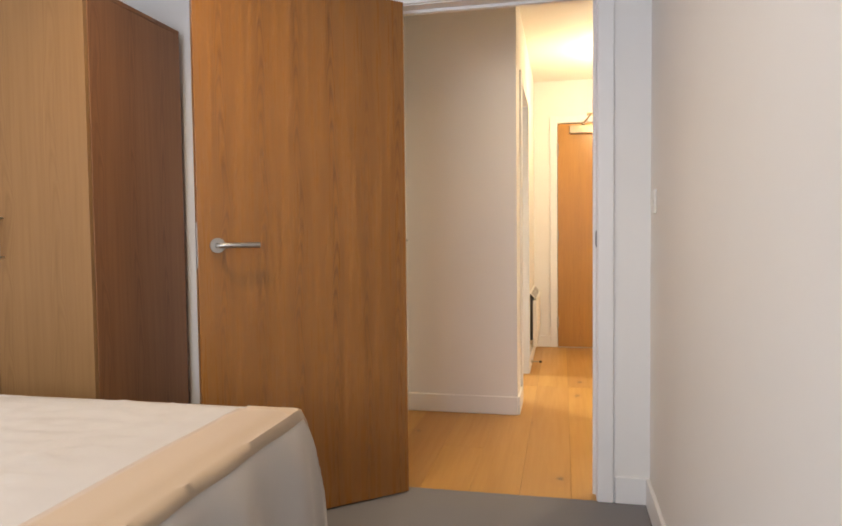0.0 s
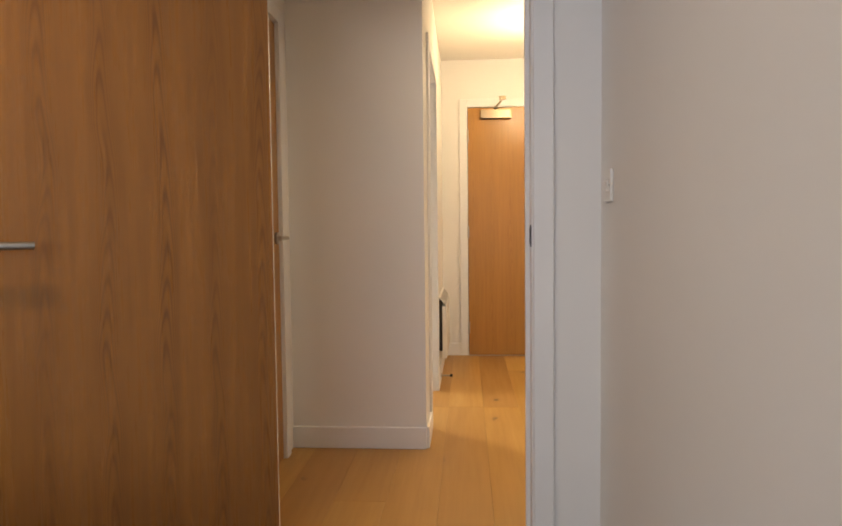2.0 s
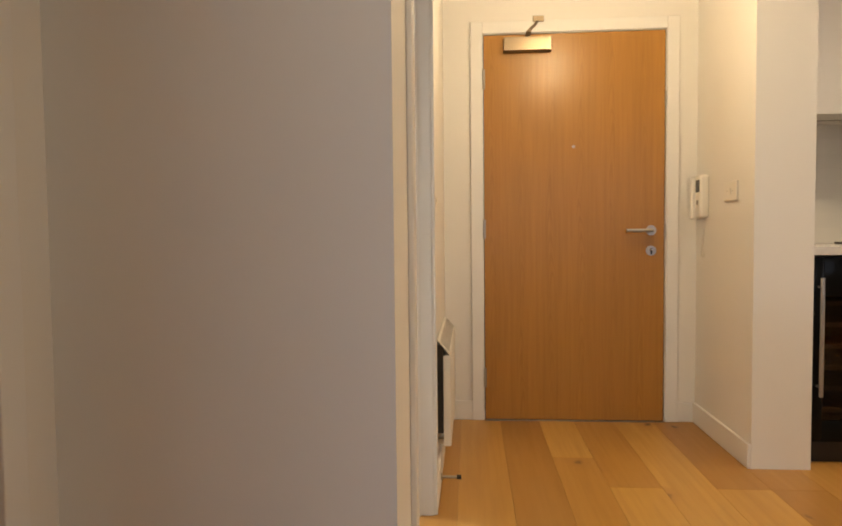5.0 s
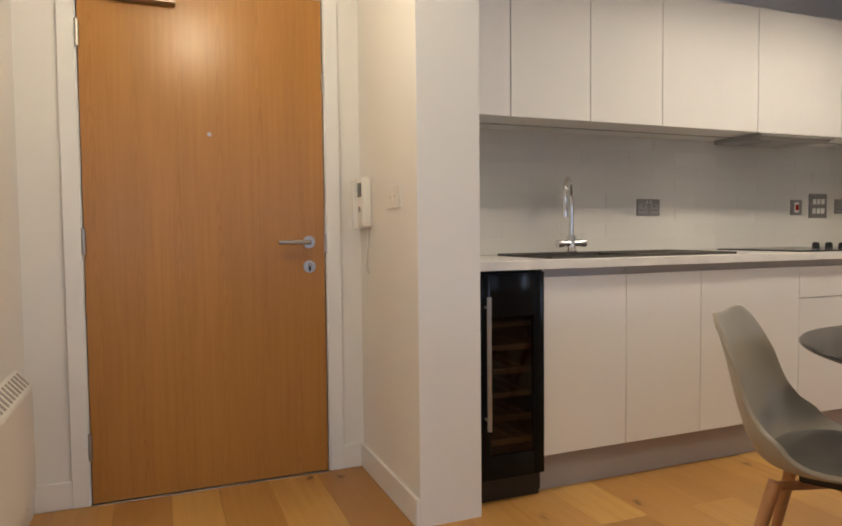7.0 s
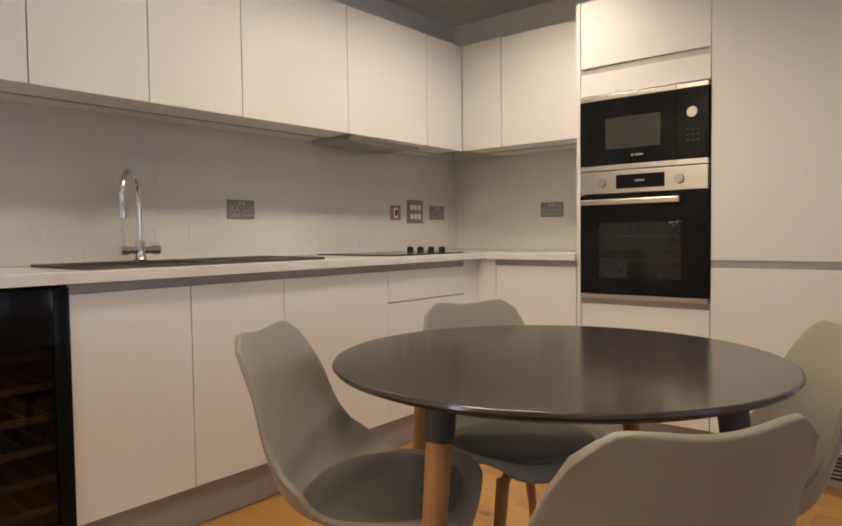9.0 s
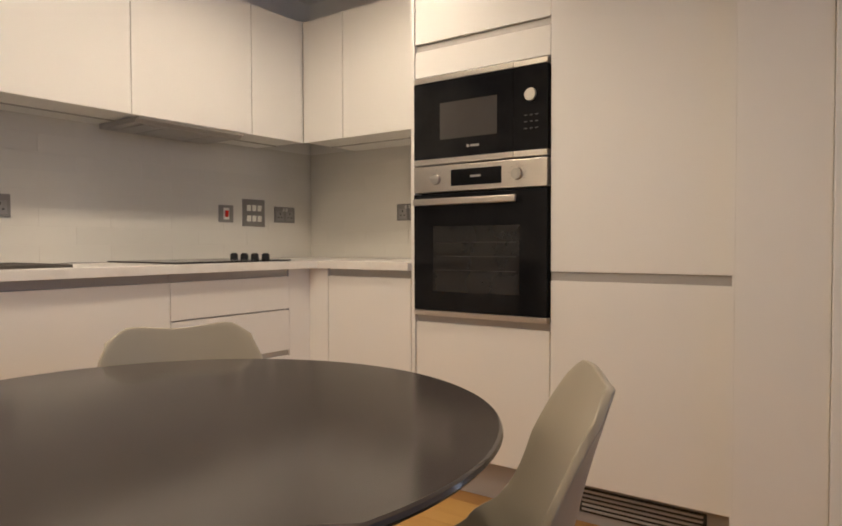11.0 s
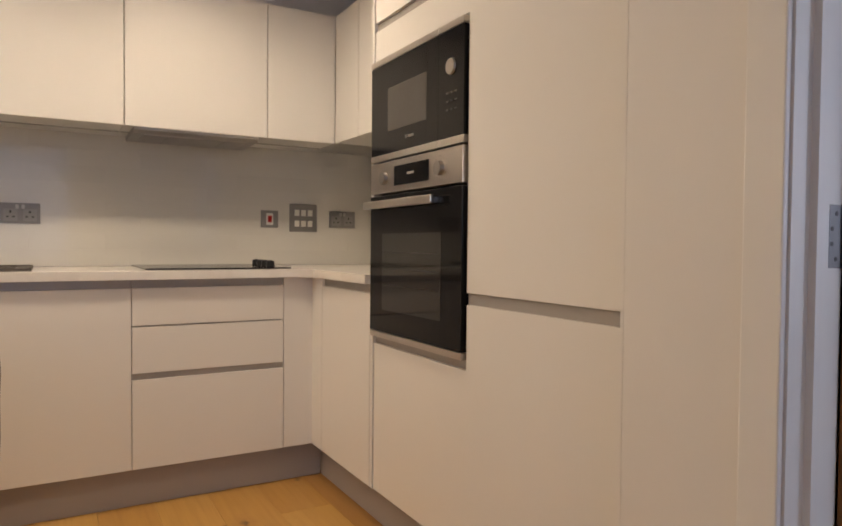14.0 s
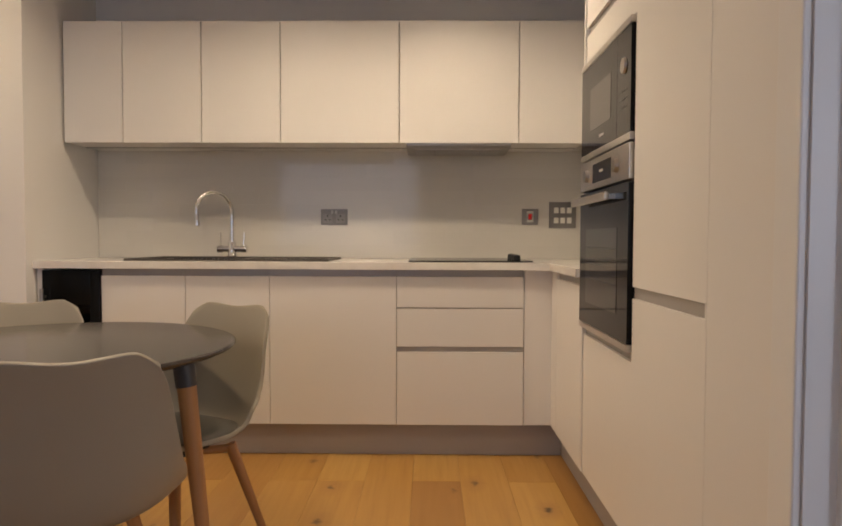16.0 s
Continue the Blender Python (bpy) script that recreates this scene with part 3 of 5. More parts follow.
part("lever", sweep([(0.0, 0.33, 1.015), (0.04, 0.33, 1.015), (0.052, 0.322, 1.015), (0.054, 0.30, 1.015), (0.054, 0.20, 1.015)], 0.0095, 14), SATIN, rose)

# bedroom doorway, its leaf swung back into the room
d = thing("door_4", -1.55, -3.42, 0.0, "white painted bedroom door frame with oak leaf swung open", "door", kind="structure")
frame_x(d, -0.414, 0.381, -0.05, 0.05, 1.97, width=0.062, proud=0.014)
strike(d, 0.381, -0.036, 1.025, "x", -1, 0.032)
bs = box(0.369, 0.381, 0.012, 0.035, 0, 1.958)
box(-0.414, -0.402, 0.012, 0.035, 0, 1.958, bm=bs)
box(-0.414, 0.381, 0.012, 0.035, 1.958, 1.97, bm=bs)
part("door_stop", bs, TRIM, d)
d = thing("door_leaf", -1.940, -3.492, 0.0, "oak veneered bedroom door swung wide open", "door", turn=-139.4, kind="structure")
part("leaf", box(0.0, 0.80, 0.0, 0.044, 0.006, 1.966, 0.0015), OAK_DOOR, d)
lever(d, 0.735, 0.044, 1.02, 1, -1)
lever(d, 0.735, 0.0, 1.02, -1, -1)
part("latch_plate", box(0.7995, 0.802, 0.010, 0.034, 0.94, 1.10, 0.001), SATIN, d)
for _z in (1.78, 1.0, 0.22):
    hinge(d, 0.0, -0.004, _z)

# second bedroom doorway and its open leaf
d = thing("door_5", 2.4525, -3.118, 0.0, "white painted door frame of the second bedroom", "door frame", kind="structure")
frame_y(d, -0.376, 0.376, -0.0675, 0.0675, 1.97, width=0.070, proud=0.014)
bs = box(-0.02, 0.012, 0.364, 0.376, 0, 1.958)
box(-0.02, 0.012, -0.376, -0.364, 0, 1.958, bm=bs)
box(-0.02, 0.012, -0.376, 0.376, 1.958, 1.97, bm=bs)
part("door_stop", bs, TRIM, d)
d = thing("door_leaf", 2.548, -2.734, 0.0, "oak veneered second bedroom door standing open", "door", turn=6.3, kind="structure")
part("leaf", box(0.0, 0.762, -0.044, 0.0, 0.006, 1.966, 0.0015), OAK_DOOR, d)
part("edge_lipping", box(-0.0015, 0.0, -0.0435, -0.0005, 0.007, 1.965), OAK_EDGE, d)
lever(d, 0.70, -0.044, 1.02, -1, -1)
for _z in (1.80, 1.056, 0.24):
    h_ = hinge(d, -0.008, 0.003, _z)
    pl = box(-0.0035, -0.0015, -0.036, -0.002, _z - 0.05, _z + 0.05, 0.0008)
    part("plate", pl, SHADED_STEEL, h_)
    dots = bmesh.new()
    for _k, (_u, _w) in enumerate(((-0.012, 0.036), (-0.026, 0.012), (-0.026, -0.012), (-0.012, -0.036))):
        tube((-0.0036, _u, _z + _w), (-0.0042, _u, _z + _w), 0.004, seg=10, bm=dots)
    part("screw", dots, BLACK, h_)
d = thing("hinge_plate", 2.50, -2.742, 1.056, "satin steel hinge plate screwed to a white jamb", "hinge", kind="structure")
pl = part("plate", box(-0.016, 0.022, -0.002, 0.0, -0.05, 0.05, 0.0008), SHADED_STEEL, d)
dots = bmesh.new()
for _u, _w in ((0.004, 0.036), (-0.008, 0.012), (-0.008, -0.012), (0.004, -0.036)):
    tube((_u, -0.002, _w), (_u, -0.0027, _w), 0.004, seg=10, bm=dots)
part("screw", dots, BLACK, pl)
part("knuckle", tube((0.026, -0.004, -0.051), (0.026, -0.004, 0.051), 0.0065, seg=16), SHADED_STEEL, d, "steel hinge barrel")


# ---------------------------------------------------------------- windows behind the walk
def window(name, cx, y, w, z0, z1, label):
    t = thing(name, cx, y, z0, label, "window", kind="structure")
    hgt = z1 - z0
    bm = box(-w / 2, -w / 2 + 0.06, -0.06, 0.0, 0, hgt)
    box(w / 2 - 0.06, w / 2, -0.06, 0.0, 0, hgt, bm=bm)
    box(-w / 2 + 0.06, w / 2 - 0.06, -0.06, 0.0, 0, 0.06, bm=bm)
    box(-w / 2 + 0.06, w / 2 - 0.06, -0.06, 0.0, hgt - 0.06, hgt, bm=bm)
    box(-0.035, 0.035, -0.06, 0.0, 0.06, hgt - 0.06, bm=bm)
    part("window_frame", bm, TRIM, t)
    part("window_sill", box(-w / 2 - 0.05, w / 2 + 0.05, -0.02, 0.18, -0.03, 0.0, 0.004), TRIM, t)
    for s in (-1, 1):
        a, b = (-w / 2 + 0.06, -0.035) if s < 0 else (0.035, w / 2 - 0.06)
        p = part("pane", box(a, b, -0.036, -0.030, 0.06, hgt - 0.06), PANE, t)
        p.visible_shadow = False


window("window_1", 0.58, -6.62, 2.25, 0.85, 2.3, "white framed living room window")
window("window_2", -2.3, -7.42, 1.8, 0.9, 2.15, "white framed bedroom window")
window("window_3", 5.0, -5.42, 1.6, 0.9, 2.15, "white framed second bedroom window")


# ---------------------------------------------------------------- hall things
t = thing("pendant_bulb", BULB[0], BULB[1], H, "bare lit filament bulb hanging on a white flex", "pendant light")
part("ceiling_rose", lathe([(0.0, -0.026), (0.028, -0.026), (0.046, -0.008), (0.048, 0.0)], 28), WHITE_PLASTIC, t)
part("flex", tube((0, 0, -0.02), (0, 0, BULB[2] - H + 0.085), 0.0028, seg=10), WHITE_PLASTIC, t)
_b = BULB[2] - H
part("bulb_holder", lathe([(0.006, _b + 0.098), (0.017, _b + 0.09), (0.020, _b + 0.05), (0.018, _b + 0.045), (0.0, _b + 0.045)], 24), WHITE_PLASTIC, t)
bl = part("bulb", lathe([(0.014, _b + 0.046), (0.018, _b + 0.036), (0.029, _b + 0.012), (0.034, _b - 0.012), (0.030, _b - 0.034), (0.018, _b - 0.048), (0.0, _b - 0.052)], 32), BULB_GLOW, t, "glowing round bulb")
bl.visible_shadow = False


def panel_heater():
    t = thing("panel_heater", -1.554, -0.55, 0.155, "slim white electric panel heater with sloping top grille", "heater")
    L = 0.36
    part("casing", box(0.026, 0.056, -L, L, 0.0, 0.365, 0.005), HEATER_PAINT, t)
    # near-black plate gives the shade of the gap behind the casing
    part("back_plate", box(0.0, 0.025, -L + 0.01, L - 0.01, 0.05, 0.405), GAP_SHADE, t, "heater back plate coloured dark as the shaded gap behind the casing")
    tilt = pose(0.006, 0, 0.43, 0, 50, 0)
    top = part("top_grille", moved(box(0.0, 0.078, -L, L, -0.006, 0.0, 0.002), tilt), HEATER_PAINT, t)
    for i in range(16):
        part("slat", moved(box(0.012, 0.066, -0.345 + i * 0.0445, -0.325 + i * 0.0445, 0.0, 0.002), tilt), GREY_PRINT, top)
    for s in (-0.25, 0.25):
        part("bracket", box(0.0, 0.05, s - 0.015, s + 0.015, -0.02, 0.0), HEATER_PAINT, t)


panel_heater()
t = thing("door_stop", -1.539, -0.94, 0.045, "steel door stop with black tip on the skirting", "door stop")
part("stem", tube((0, 0, 0), (0.062, 0, 0), 0.006, seg=14), SATIN, t)
part("tip", tube((0.062, 0, 0), (0.08, 0, 0), 0.009, seg=14), BLACK, t)
part("base", tube((0, 0, 0), (0.006, 0, 0), 0.014, seg=16), SATIN, t)


def wall_plate(name, x, y, z, turn, w, h, label, rockers=1, material=None):
    """A switch plate facing local -y."""
    t = thing(name, x, y, z, label, "light switch", turn=turn)
    part("plate", box(-w / 2, w / 2, -0.009, 0.0, -h / 2, h / 2, 0.003), material or WHITE_PLASTIC, t)
    for i in range(rockers):
        cx = (i - (rockers - 1) / 2) * 0.026
        part("rocker", moved(box(-0.009, 0.009, -0.004, 0.0, -0.015, 0.015, 0.001), pose(cx, -0.0085, 0, 6, 0, 0)), WHITE_PLASTIC, t)
    for s in (-1, 1):
        part("screw", tube((s * 0.030, -0.009, 0), (s * 0.030, -0.0098, 0), 0.0035, seg=10), SATIN, t)
    return t


wall_plate("light_switch", -0.25, -0.442, 1.177, -90, 0.146, 0.086, "white plastic light switch on the hall wall")
wall_plate("light_switch", -0.972, -3.585, 1.158, -90, 0.086, 0.086, "white plastic light switch beside the bedroom door", 2)
wall_plate("light_switch", -1.554, -0.99, 1.125, 90, 0.086, 0.086, "white plastic light switch near the bathroom door")

t = thing("entry_phone", -0.25, -0.125, 1.17, "white wall-mounted entry phone with coiled cord", "entry phone", turn=-90)
bm = box(-0.048, 0.048, -0.046, 0.0, -0.105, 0.105, 0.014, 4)
for v in bm.verts:
    v.co.x *= 1.0 - 0.12 * abs(v.co.z) / 0.105
part("body", bm, WHITE_PLASTIC, t)
part("screen", box(-0.012, 0.036, -0.0485, -0.045, 0.02, 0.080, 0.001), SCREEN, t)
part("button", tube((0.012, -0.046, -0.03), (0.012, -0.050, -0.03), 0.012, seg=18), GREY_PRINT, t)
part("handset_lip", box(-0.052, -0.018, -0.066, -0.004, -0.112, 0.100, 0.010, 3), WHITE_PLASTIC, t, "curved white handset")
_cord = []
for i in range(70):
    f = i / 69
    _cord.append((0.02 - 0.045 * math.sin(f * math.pi) * (0.4 + f) + 0.004 * math.cos(i * 1.9), -0.012 + 0.004 * math.sin(i * 1.9), -0.10 - 0.20 * math.sin(f * math.pi * 0.62)))
part("cord", sweep(_cord, 0.0025, 6), WHITE_PLASTIC, t)


# ---------------------------------------------------------------- bathroom seen through its doorway
t = thing("bathtub", -2.68, -0.24, 0.0, "white acrylic bathtub with a white side panel", "bathtub")
part("side_panel", box(-1.02, 1.02, -0.375, -0.36, 0.0, 0.475, 0.004), ACRYLIC, t)
bm = bmesh.new()
box(-1.02, 1.02, -0.39, -0.31, 0.485, 0.53, 0.014, 3, bm)
box(-1.02, 1.02, 0.31, 0.385, 0.485, 0.53, 0.014, 3, bm)
box(-1.02, -0.94, -0.31, 0.31, 0.485, 0.53, 0.014, 3, bm)
box(0.94, 1.02, -0.31, 0.31, 0.485, 0.53, 0.014, 3, bm)
part("rim", bm, ACRYLIC, t)
bm = box(-0.95, 0.95, -0.32, 0.32, 0.10, 0.14)
box(-0.95, 0.95, -0.32, -0.30, 0.14, 0.50, bm=bm)
box(-0.95, 0.95, 0.30, 0.32, 0.14, 0.50, bm=bm)
box(-0.95, -0.93, -0.30, 0.30, 0.14, 0.50, bm=bm)
box(0.93, 0.95, -0.30, 0.30, 0.14, 0.50, bm=bm)
part("basin", bm, ACRYLIC, t)


# ---------------------------------------------------------------- bedroom
def wardrobe():
    t = thing("wardrobe", -3.30, -3.515, 0.0, "oak-fronted wardrobe with dark walnut side panels", "wardrobe")
    part("side_panel", box(0.378, 0.40, -0.56, -0.005, 0.0, 1.91, 0.002), WARD_DARK, t, "dark walnut side panel")
    part("side_panel", box(-0.40, -0.378, -0.56, -0.005, 0.0, 1.91, 0.002), WARD_DARK, t, "dark walnut side panel")
    part("top", box(-0.40, 0.40, -0.575, -0.005, 1.911, 1.929, 0.002), WARD_DARK, t)
    part("back_panel", box(-0.378, 0.378, -0.02, -0.006, 0.06, 1.91), WARD_DARK, t)
    part("plinth", box(-0.378, 0.378, -0.54, -0.52, 0.0, 0.07), WARD_DARK, t)
    for s in (-1, 1):
        a, b = (-0.398, -0.002) if s < 0 else (0.002, 0.398)
        dr = part("door", box(a, b, -0.580, -0.562, 0.075, 1.907, 0.0015), WARD_LIGHT, t, "light oak wardrobe door")
        hx = s * 0.040
        bm = tube((hx, -0.605, 0.98), (hx, -0.605, 1.13), 0.005, seg=12)
        tube((hx, -0.605, 0.985), (hx, -0.58, 0.985), 0.004, seg=10, bm=bm)
        tube((hx, -0.605, 1.125), (hx, -0.58, 1.125), 0.004, seg=10, bm=bm)
        part("handle", bm, SATIN, dr, "slim steel bar handle")


wardrobe()


def bed():
    """Bed with its foot at local x = 0, running to -x; a sheet is drawn over it with a tan band at the foot."""
    t = thing("bed", -1.975, -5.18, 0.0, "made bed with white sheet and tan band", "bed")
    L, W, top = 1.98, 1.40, 0.60
    part("base", box(-L, -0.05, -W / 2 + 0.05, W / 2 - 0.05, 0.05, 0.30, 0.02), DARK_WOOD, t)
    part("mattress", box(-L, -0.025, -W / 2 + 0.02, W / 2 - 0.02, 0.30, 0.585, 0.05, 4), SHEET, t)

    def over(u0, u1, material, name, lift, label):
        """The cloth between u0 and u1 of its length, over the foot edge and down; rounded at the edges."""
        bm = bmesh.new()
        nu, nv = max(4, int((u1 - u0) / 0.018)), 110
        rows = []
        for i in range(nu + 1):
            u = u0 + (u1 - u0) * i / nu
            row = []
            for j in range(nv + 1):
                v = -0.5 + j / nv
                s = v * (W + 0.70)
                half = W / 2
                over_y = max(0.0, abs(s) - half)
                yy = math.copysign(min(abs(s), half) + 0.05 * (1 - math.exp(-over_y * 14)), s)
                over_x = max(0.0, u)
                xx = min(u, 0.0) + 0.05 * (1 - math.exp(-over_x * 14)) + 0.02 * over_x
                drop = math.hypot(over_x, over_y) if over_x and over_y else max(over_x, over_y)
                soft = 0.0
                for dd in (-u, half - abs(s)):
                    if 0 <= dd < 0.06:
                        soft += 0.020 * (1 - dd / 0.06) ** 2
                z = top - (0.020 + drop - 0.02 * math.exp(-drop * 30) + 0.0 if drop else min(soft, 0.03))
                nn = noise.noise(Vector((xx * 3.1 + 5, yy * 3.7, 1.3)))
                n2 = noise.noise(Vector((xx * 11, yy * 9, 7.3)))
                crease = noise.noise(Vector((xx * 4.0 + 1.2 * yy, yy * 15 - 2.0 * xx + 1.5 * nn, 2.2)))
                ease = min(1.0, max(0.0, (-0.16 - u) / 0.12))
                z += (ease * (0.010 * nn + 0.006 * n2 + 0.018 * max(0.0, 0.45 - abs(crease) * 2.2)) if lift < 0.006 else 0.004 * nn) if not drop else 0.0
                if drop:
                    fold = 0.016 * math.sin((yy if over_x > over_y else xx) * 26 + 2 * nn) * min(1.0, drop * 6)
                    if over_x >= over_y:
                        xx += fold
                    else:
                        yy += math.copysign(fold, s)
                row.append(bm.verts.new((xx, yy, max(z, 0.12) + lift)))
            rows.append(row)
        for a, b in zip(rows, rows[1:]):
            for j in range(nv):
                bm.faces.new((a[j], a[j + 1], b[j + 1], b[j]))
        ob = part(name, bm, material, t, label, 80)
        sol = ob.modifiers.new("thickness", "SOLIDIFY")
        sol.thickness = 0.004
        return ob

    over(-L, -0.100, SHEET, "sheet", 0.004, "rumpled white cotton sheet")
    over(-0.150, 0.025, BAND_CLOTH, "band", 0.007, "flat tan fabric band across the foot")
    over(-0.006, 0.36, VALANCE, "hanging_sheet", 0.003, "sheer pale sheet hanging over the foot")


bed()

# second bedroom seen through its doorway
t = thing("dark_wardrobe", 6.28, -3.06, 0.0, "tall dark brown wardrobe against the far wall", "wardrobe")
part("body", box(-0.28, 0.30, -0.50, 0.50, 0.0, 2.0, 0.004), DARK_WOOD, t)
for s in (-1, 1):
    a, b = (-0.498, -0.002) if s < 0 else (0.002, 0.498)
    dr = part("door", box(-0.300, -0.281, a, b, 0.06, 1.99, 0.002), DARK_WOOD, t)
    part("handle", tube((-0.32, s * 0.05, 0.95), (-0.32, s * 0.05, 1.10), 0.005, seg=10), SATIN, dr)
t = thing("door_6", 6.6, -1.74, 0.0, "white framed shut door in the far bedroom wall", "door", kind="structure")
frame_y(t, -0.38, 0.38, -0.004, 0.0, 1.97, proud=0.016, sides=(1, 0))
part("leaf", box(-0.006, 0.0, -0.378, 0.378, 0.005, 1.966), TRIM, t)
t = thing("carpet_bar", 5.02, -3.2, 0.0, "satin metal carpet joining bar on the floor", "carpet bar", kind="structure")
part("bar", box(-0.018, 0.018, -1.5, 1.5, 0.0, 0.012, 0.004), SATIN, t)


# ---------------------------------------------------------------- kitchen
YB, YU = -0.600, -0.358          # fronts of the base and wall units
XT, XR = 2.435, 2.630            # fronts of the tall units and of the wall units on the side wall
TOP, UB, UT = 0.929, 1.522, 2.130

setting("splashback_back", box(-0.009, 3.034, -0.0080, -0.001, 0.930, UB + 0.010), TILE_GROUT, "pale grey gloss brick tiles behind the worktop", "splashback")
setting("splashback_side", box(3.0280, 3.035, -1.185, -0.0085, 0.930, UB + 0.010), TILE_GROUT, "pale grey gloss brick tiles on the side wall", "splashback")

# worktop, L-shaped, one slab
bm = bmesh.new()
_o = [(-0.009, -0.0085), (-0.009, -0.628), (2.345, -0.628), (2.408, -0.668), (2.408, -1.187), (3.027, -1.187), (3.027, -0.0085)]
_v = [bm.verts.new((x, y, 0.895)) for x, y in _o]
_h = [bm.verts.new((x, y, 0.895)) for x, y in ((0.435, -0.495), (0.895, -0.495), (0.895, -0.155), (0.435, -0.155))]
_f = [bm.faces.new(q) for q in ((_v[0], _v[1], _h[0], _h[3]), (_v[1], _v[2], _h[1], _h[0]), (*_v[2:], _h[2], _h[1]), (_v[6], _v[0], _h[3], _h[2]))]
_r = bmesh.ops.extrude_face_region(bm, geom=_f)
bmesh.ops.translate(bm, verts=[g for g in _r["geom"] if isinstance(g, bmesh.types.BMVert)], vec=(0, 0, TOP - 0.895))
bmesh.ops.bevel(bm, geom=[e for e in bm.edges if all(v.co.z > 0.92 for v in e.verts) and any(abs(q.normal.z) < 0.5 for q in e.link_faces)], offset=0.003, segments=2, affect="EDGES")
tagged(part("worktop", bm, WORKTOP), "white marble-effect L-shaped kitchen worktop", "worktop")


def front(t, name, x0, x1, z0, z1, y=0.0, label="", gap=0.0014, mat=None):
    return part(name, box(x0 + gap, x1 - gap, y, y + 0.019, z0, z1, 0.0012), mat or UNIT, t, label)


def base_unit(x, w, label, panels, top=0.86):
    """Base unit with its front at local y = 0. panels: (kind, bottom, top)."""
    t = thing("base_cabinet", x, YB, 0.0, label, "kitchen cabinet", "base cabinets")
    # white carcass coloured grey so the seams between the fronts look shaded
    part("body", box(0.001, w - 0.001, 0.036, 0.58, 0.155, top), PLINTH_SEAM, t)
    part("grip_rail", box(0.001, w - 0.001, 0.012, 0.060, 0.8625, 0.8935), RAIL, t, "recessed grey grip rail")
    for kind, a, b in panels:
        if kind == "rail":
            part("grip_rail", box(0.001, w - 0.001, 0.010, 0.021, a, b), RAIL, t, "recessed grey grip rail")
        else:
            front(t, kind, 0, w, a, b)
    return t


base_unit(0.30, 0.40, "white handleless base cabinet beside the wine cooler", [("door", 0.158, 0.861)], 0.70)
base_unit(0.70, 0.40, "white handleless base cabinet under the sink", [("door", 0.158, 0.861)], 0.70)
base_unit(1.10, 0.60, "white handleless dishwasher front panel", [("door", 0.158, 0.861)])
base_unit(1.70, 0.60, "white handleless three-drawer base cabinet under the hob", [("drawer_front", 0.716, 0.861), ("drawer_front", 0.531, 0.7105), ("rail", 0.506, 0.530), ("drawer_front", 0.158, 0.505)])
t = thing("corner_filler", 2.30, YB, 0.0, "white corner filler panel between cabinet runs", "filler panel")
part("panel", box(0.002, 0.1485, 0.004, 0.022, 0.158, 0.893, 0.001), UNIT, t)

t = thing("base_cabinet", 2.43, -1.187, 0.0, "white handleless corner base cabinet on the side run", "kitchen cabinet", "base cabinets", turn=-90)
# local x runs along world -y here, local y along +x
t.matrix_world = pose(2.430, -0.602, 0, 0, 0, -90)
part("body", box(0.002, 0.583, 0.022, 0.58, 0.155, 0.86), UNIT_IN, t)
part("grip_rail", box(0.115, 0.583, 0.012, 0.06, 0.8625, 0.8935), RAIL, t, "recessed grey grip rail")
part("filler", box(-0.0055, 0.112, 0.0, 0.019, 0.158, 0.893, 0.001), UNIT, t)
part("door", box(0.1155, 0.5835, 0.0, 0.019, 0.158, 0.861, 0.0012), UNIT, t)

t = thing("end_panel", 0.0, YB, 0.0, "white end panel beside the wine cooler", "end panel")
part("panel", box(-0.003, 0.024, 0.0, 0.58, 0.0, 0.894, 0.001), UNIT, t)

t = thing("plinth", 0.30, -0.548, 0.0, "grey plinth board under the base cabinets", "plinth")
part("board", box(0.0, 2.19, 0.0, 0.016, 0.0, 0.154, 0.001), PLINTH_SEAM, t)
t = thing("plinth", 2.492, -0.548, 0.0, "grey plinth board under the side run", "plinth")
part("board", box(0.0, 0.016, -1.87, 0.0, 0.0, 0.154, 0.001), PLINTH_SEAM, t)
t = thing("plinth_vent", 2.492, -2.115, 0.082, "black slatted plinth vent grille under the fridge", "vent grille")
part("frame", box(-0.005, 0.0, -0.215, 0.215, -0.045, 0.045, 0.001), BLACK, t)
for i in range(5):
    part("slat", box(-0.009, -0.004, -0.205, 0.205, -0.036 + i * 0.0165, -0.028 + i * 0.0165, 0.001), PLINTH_SEAM, t)


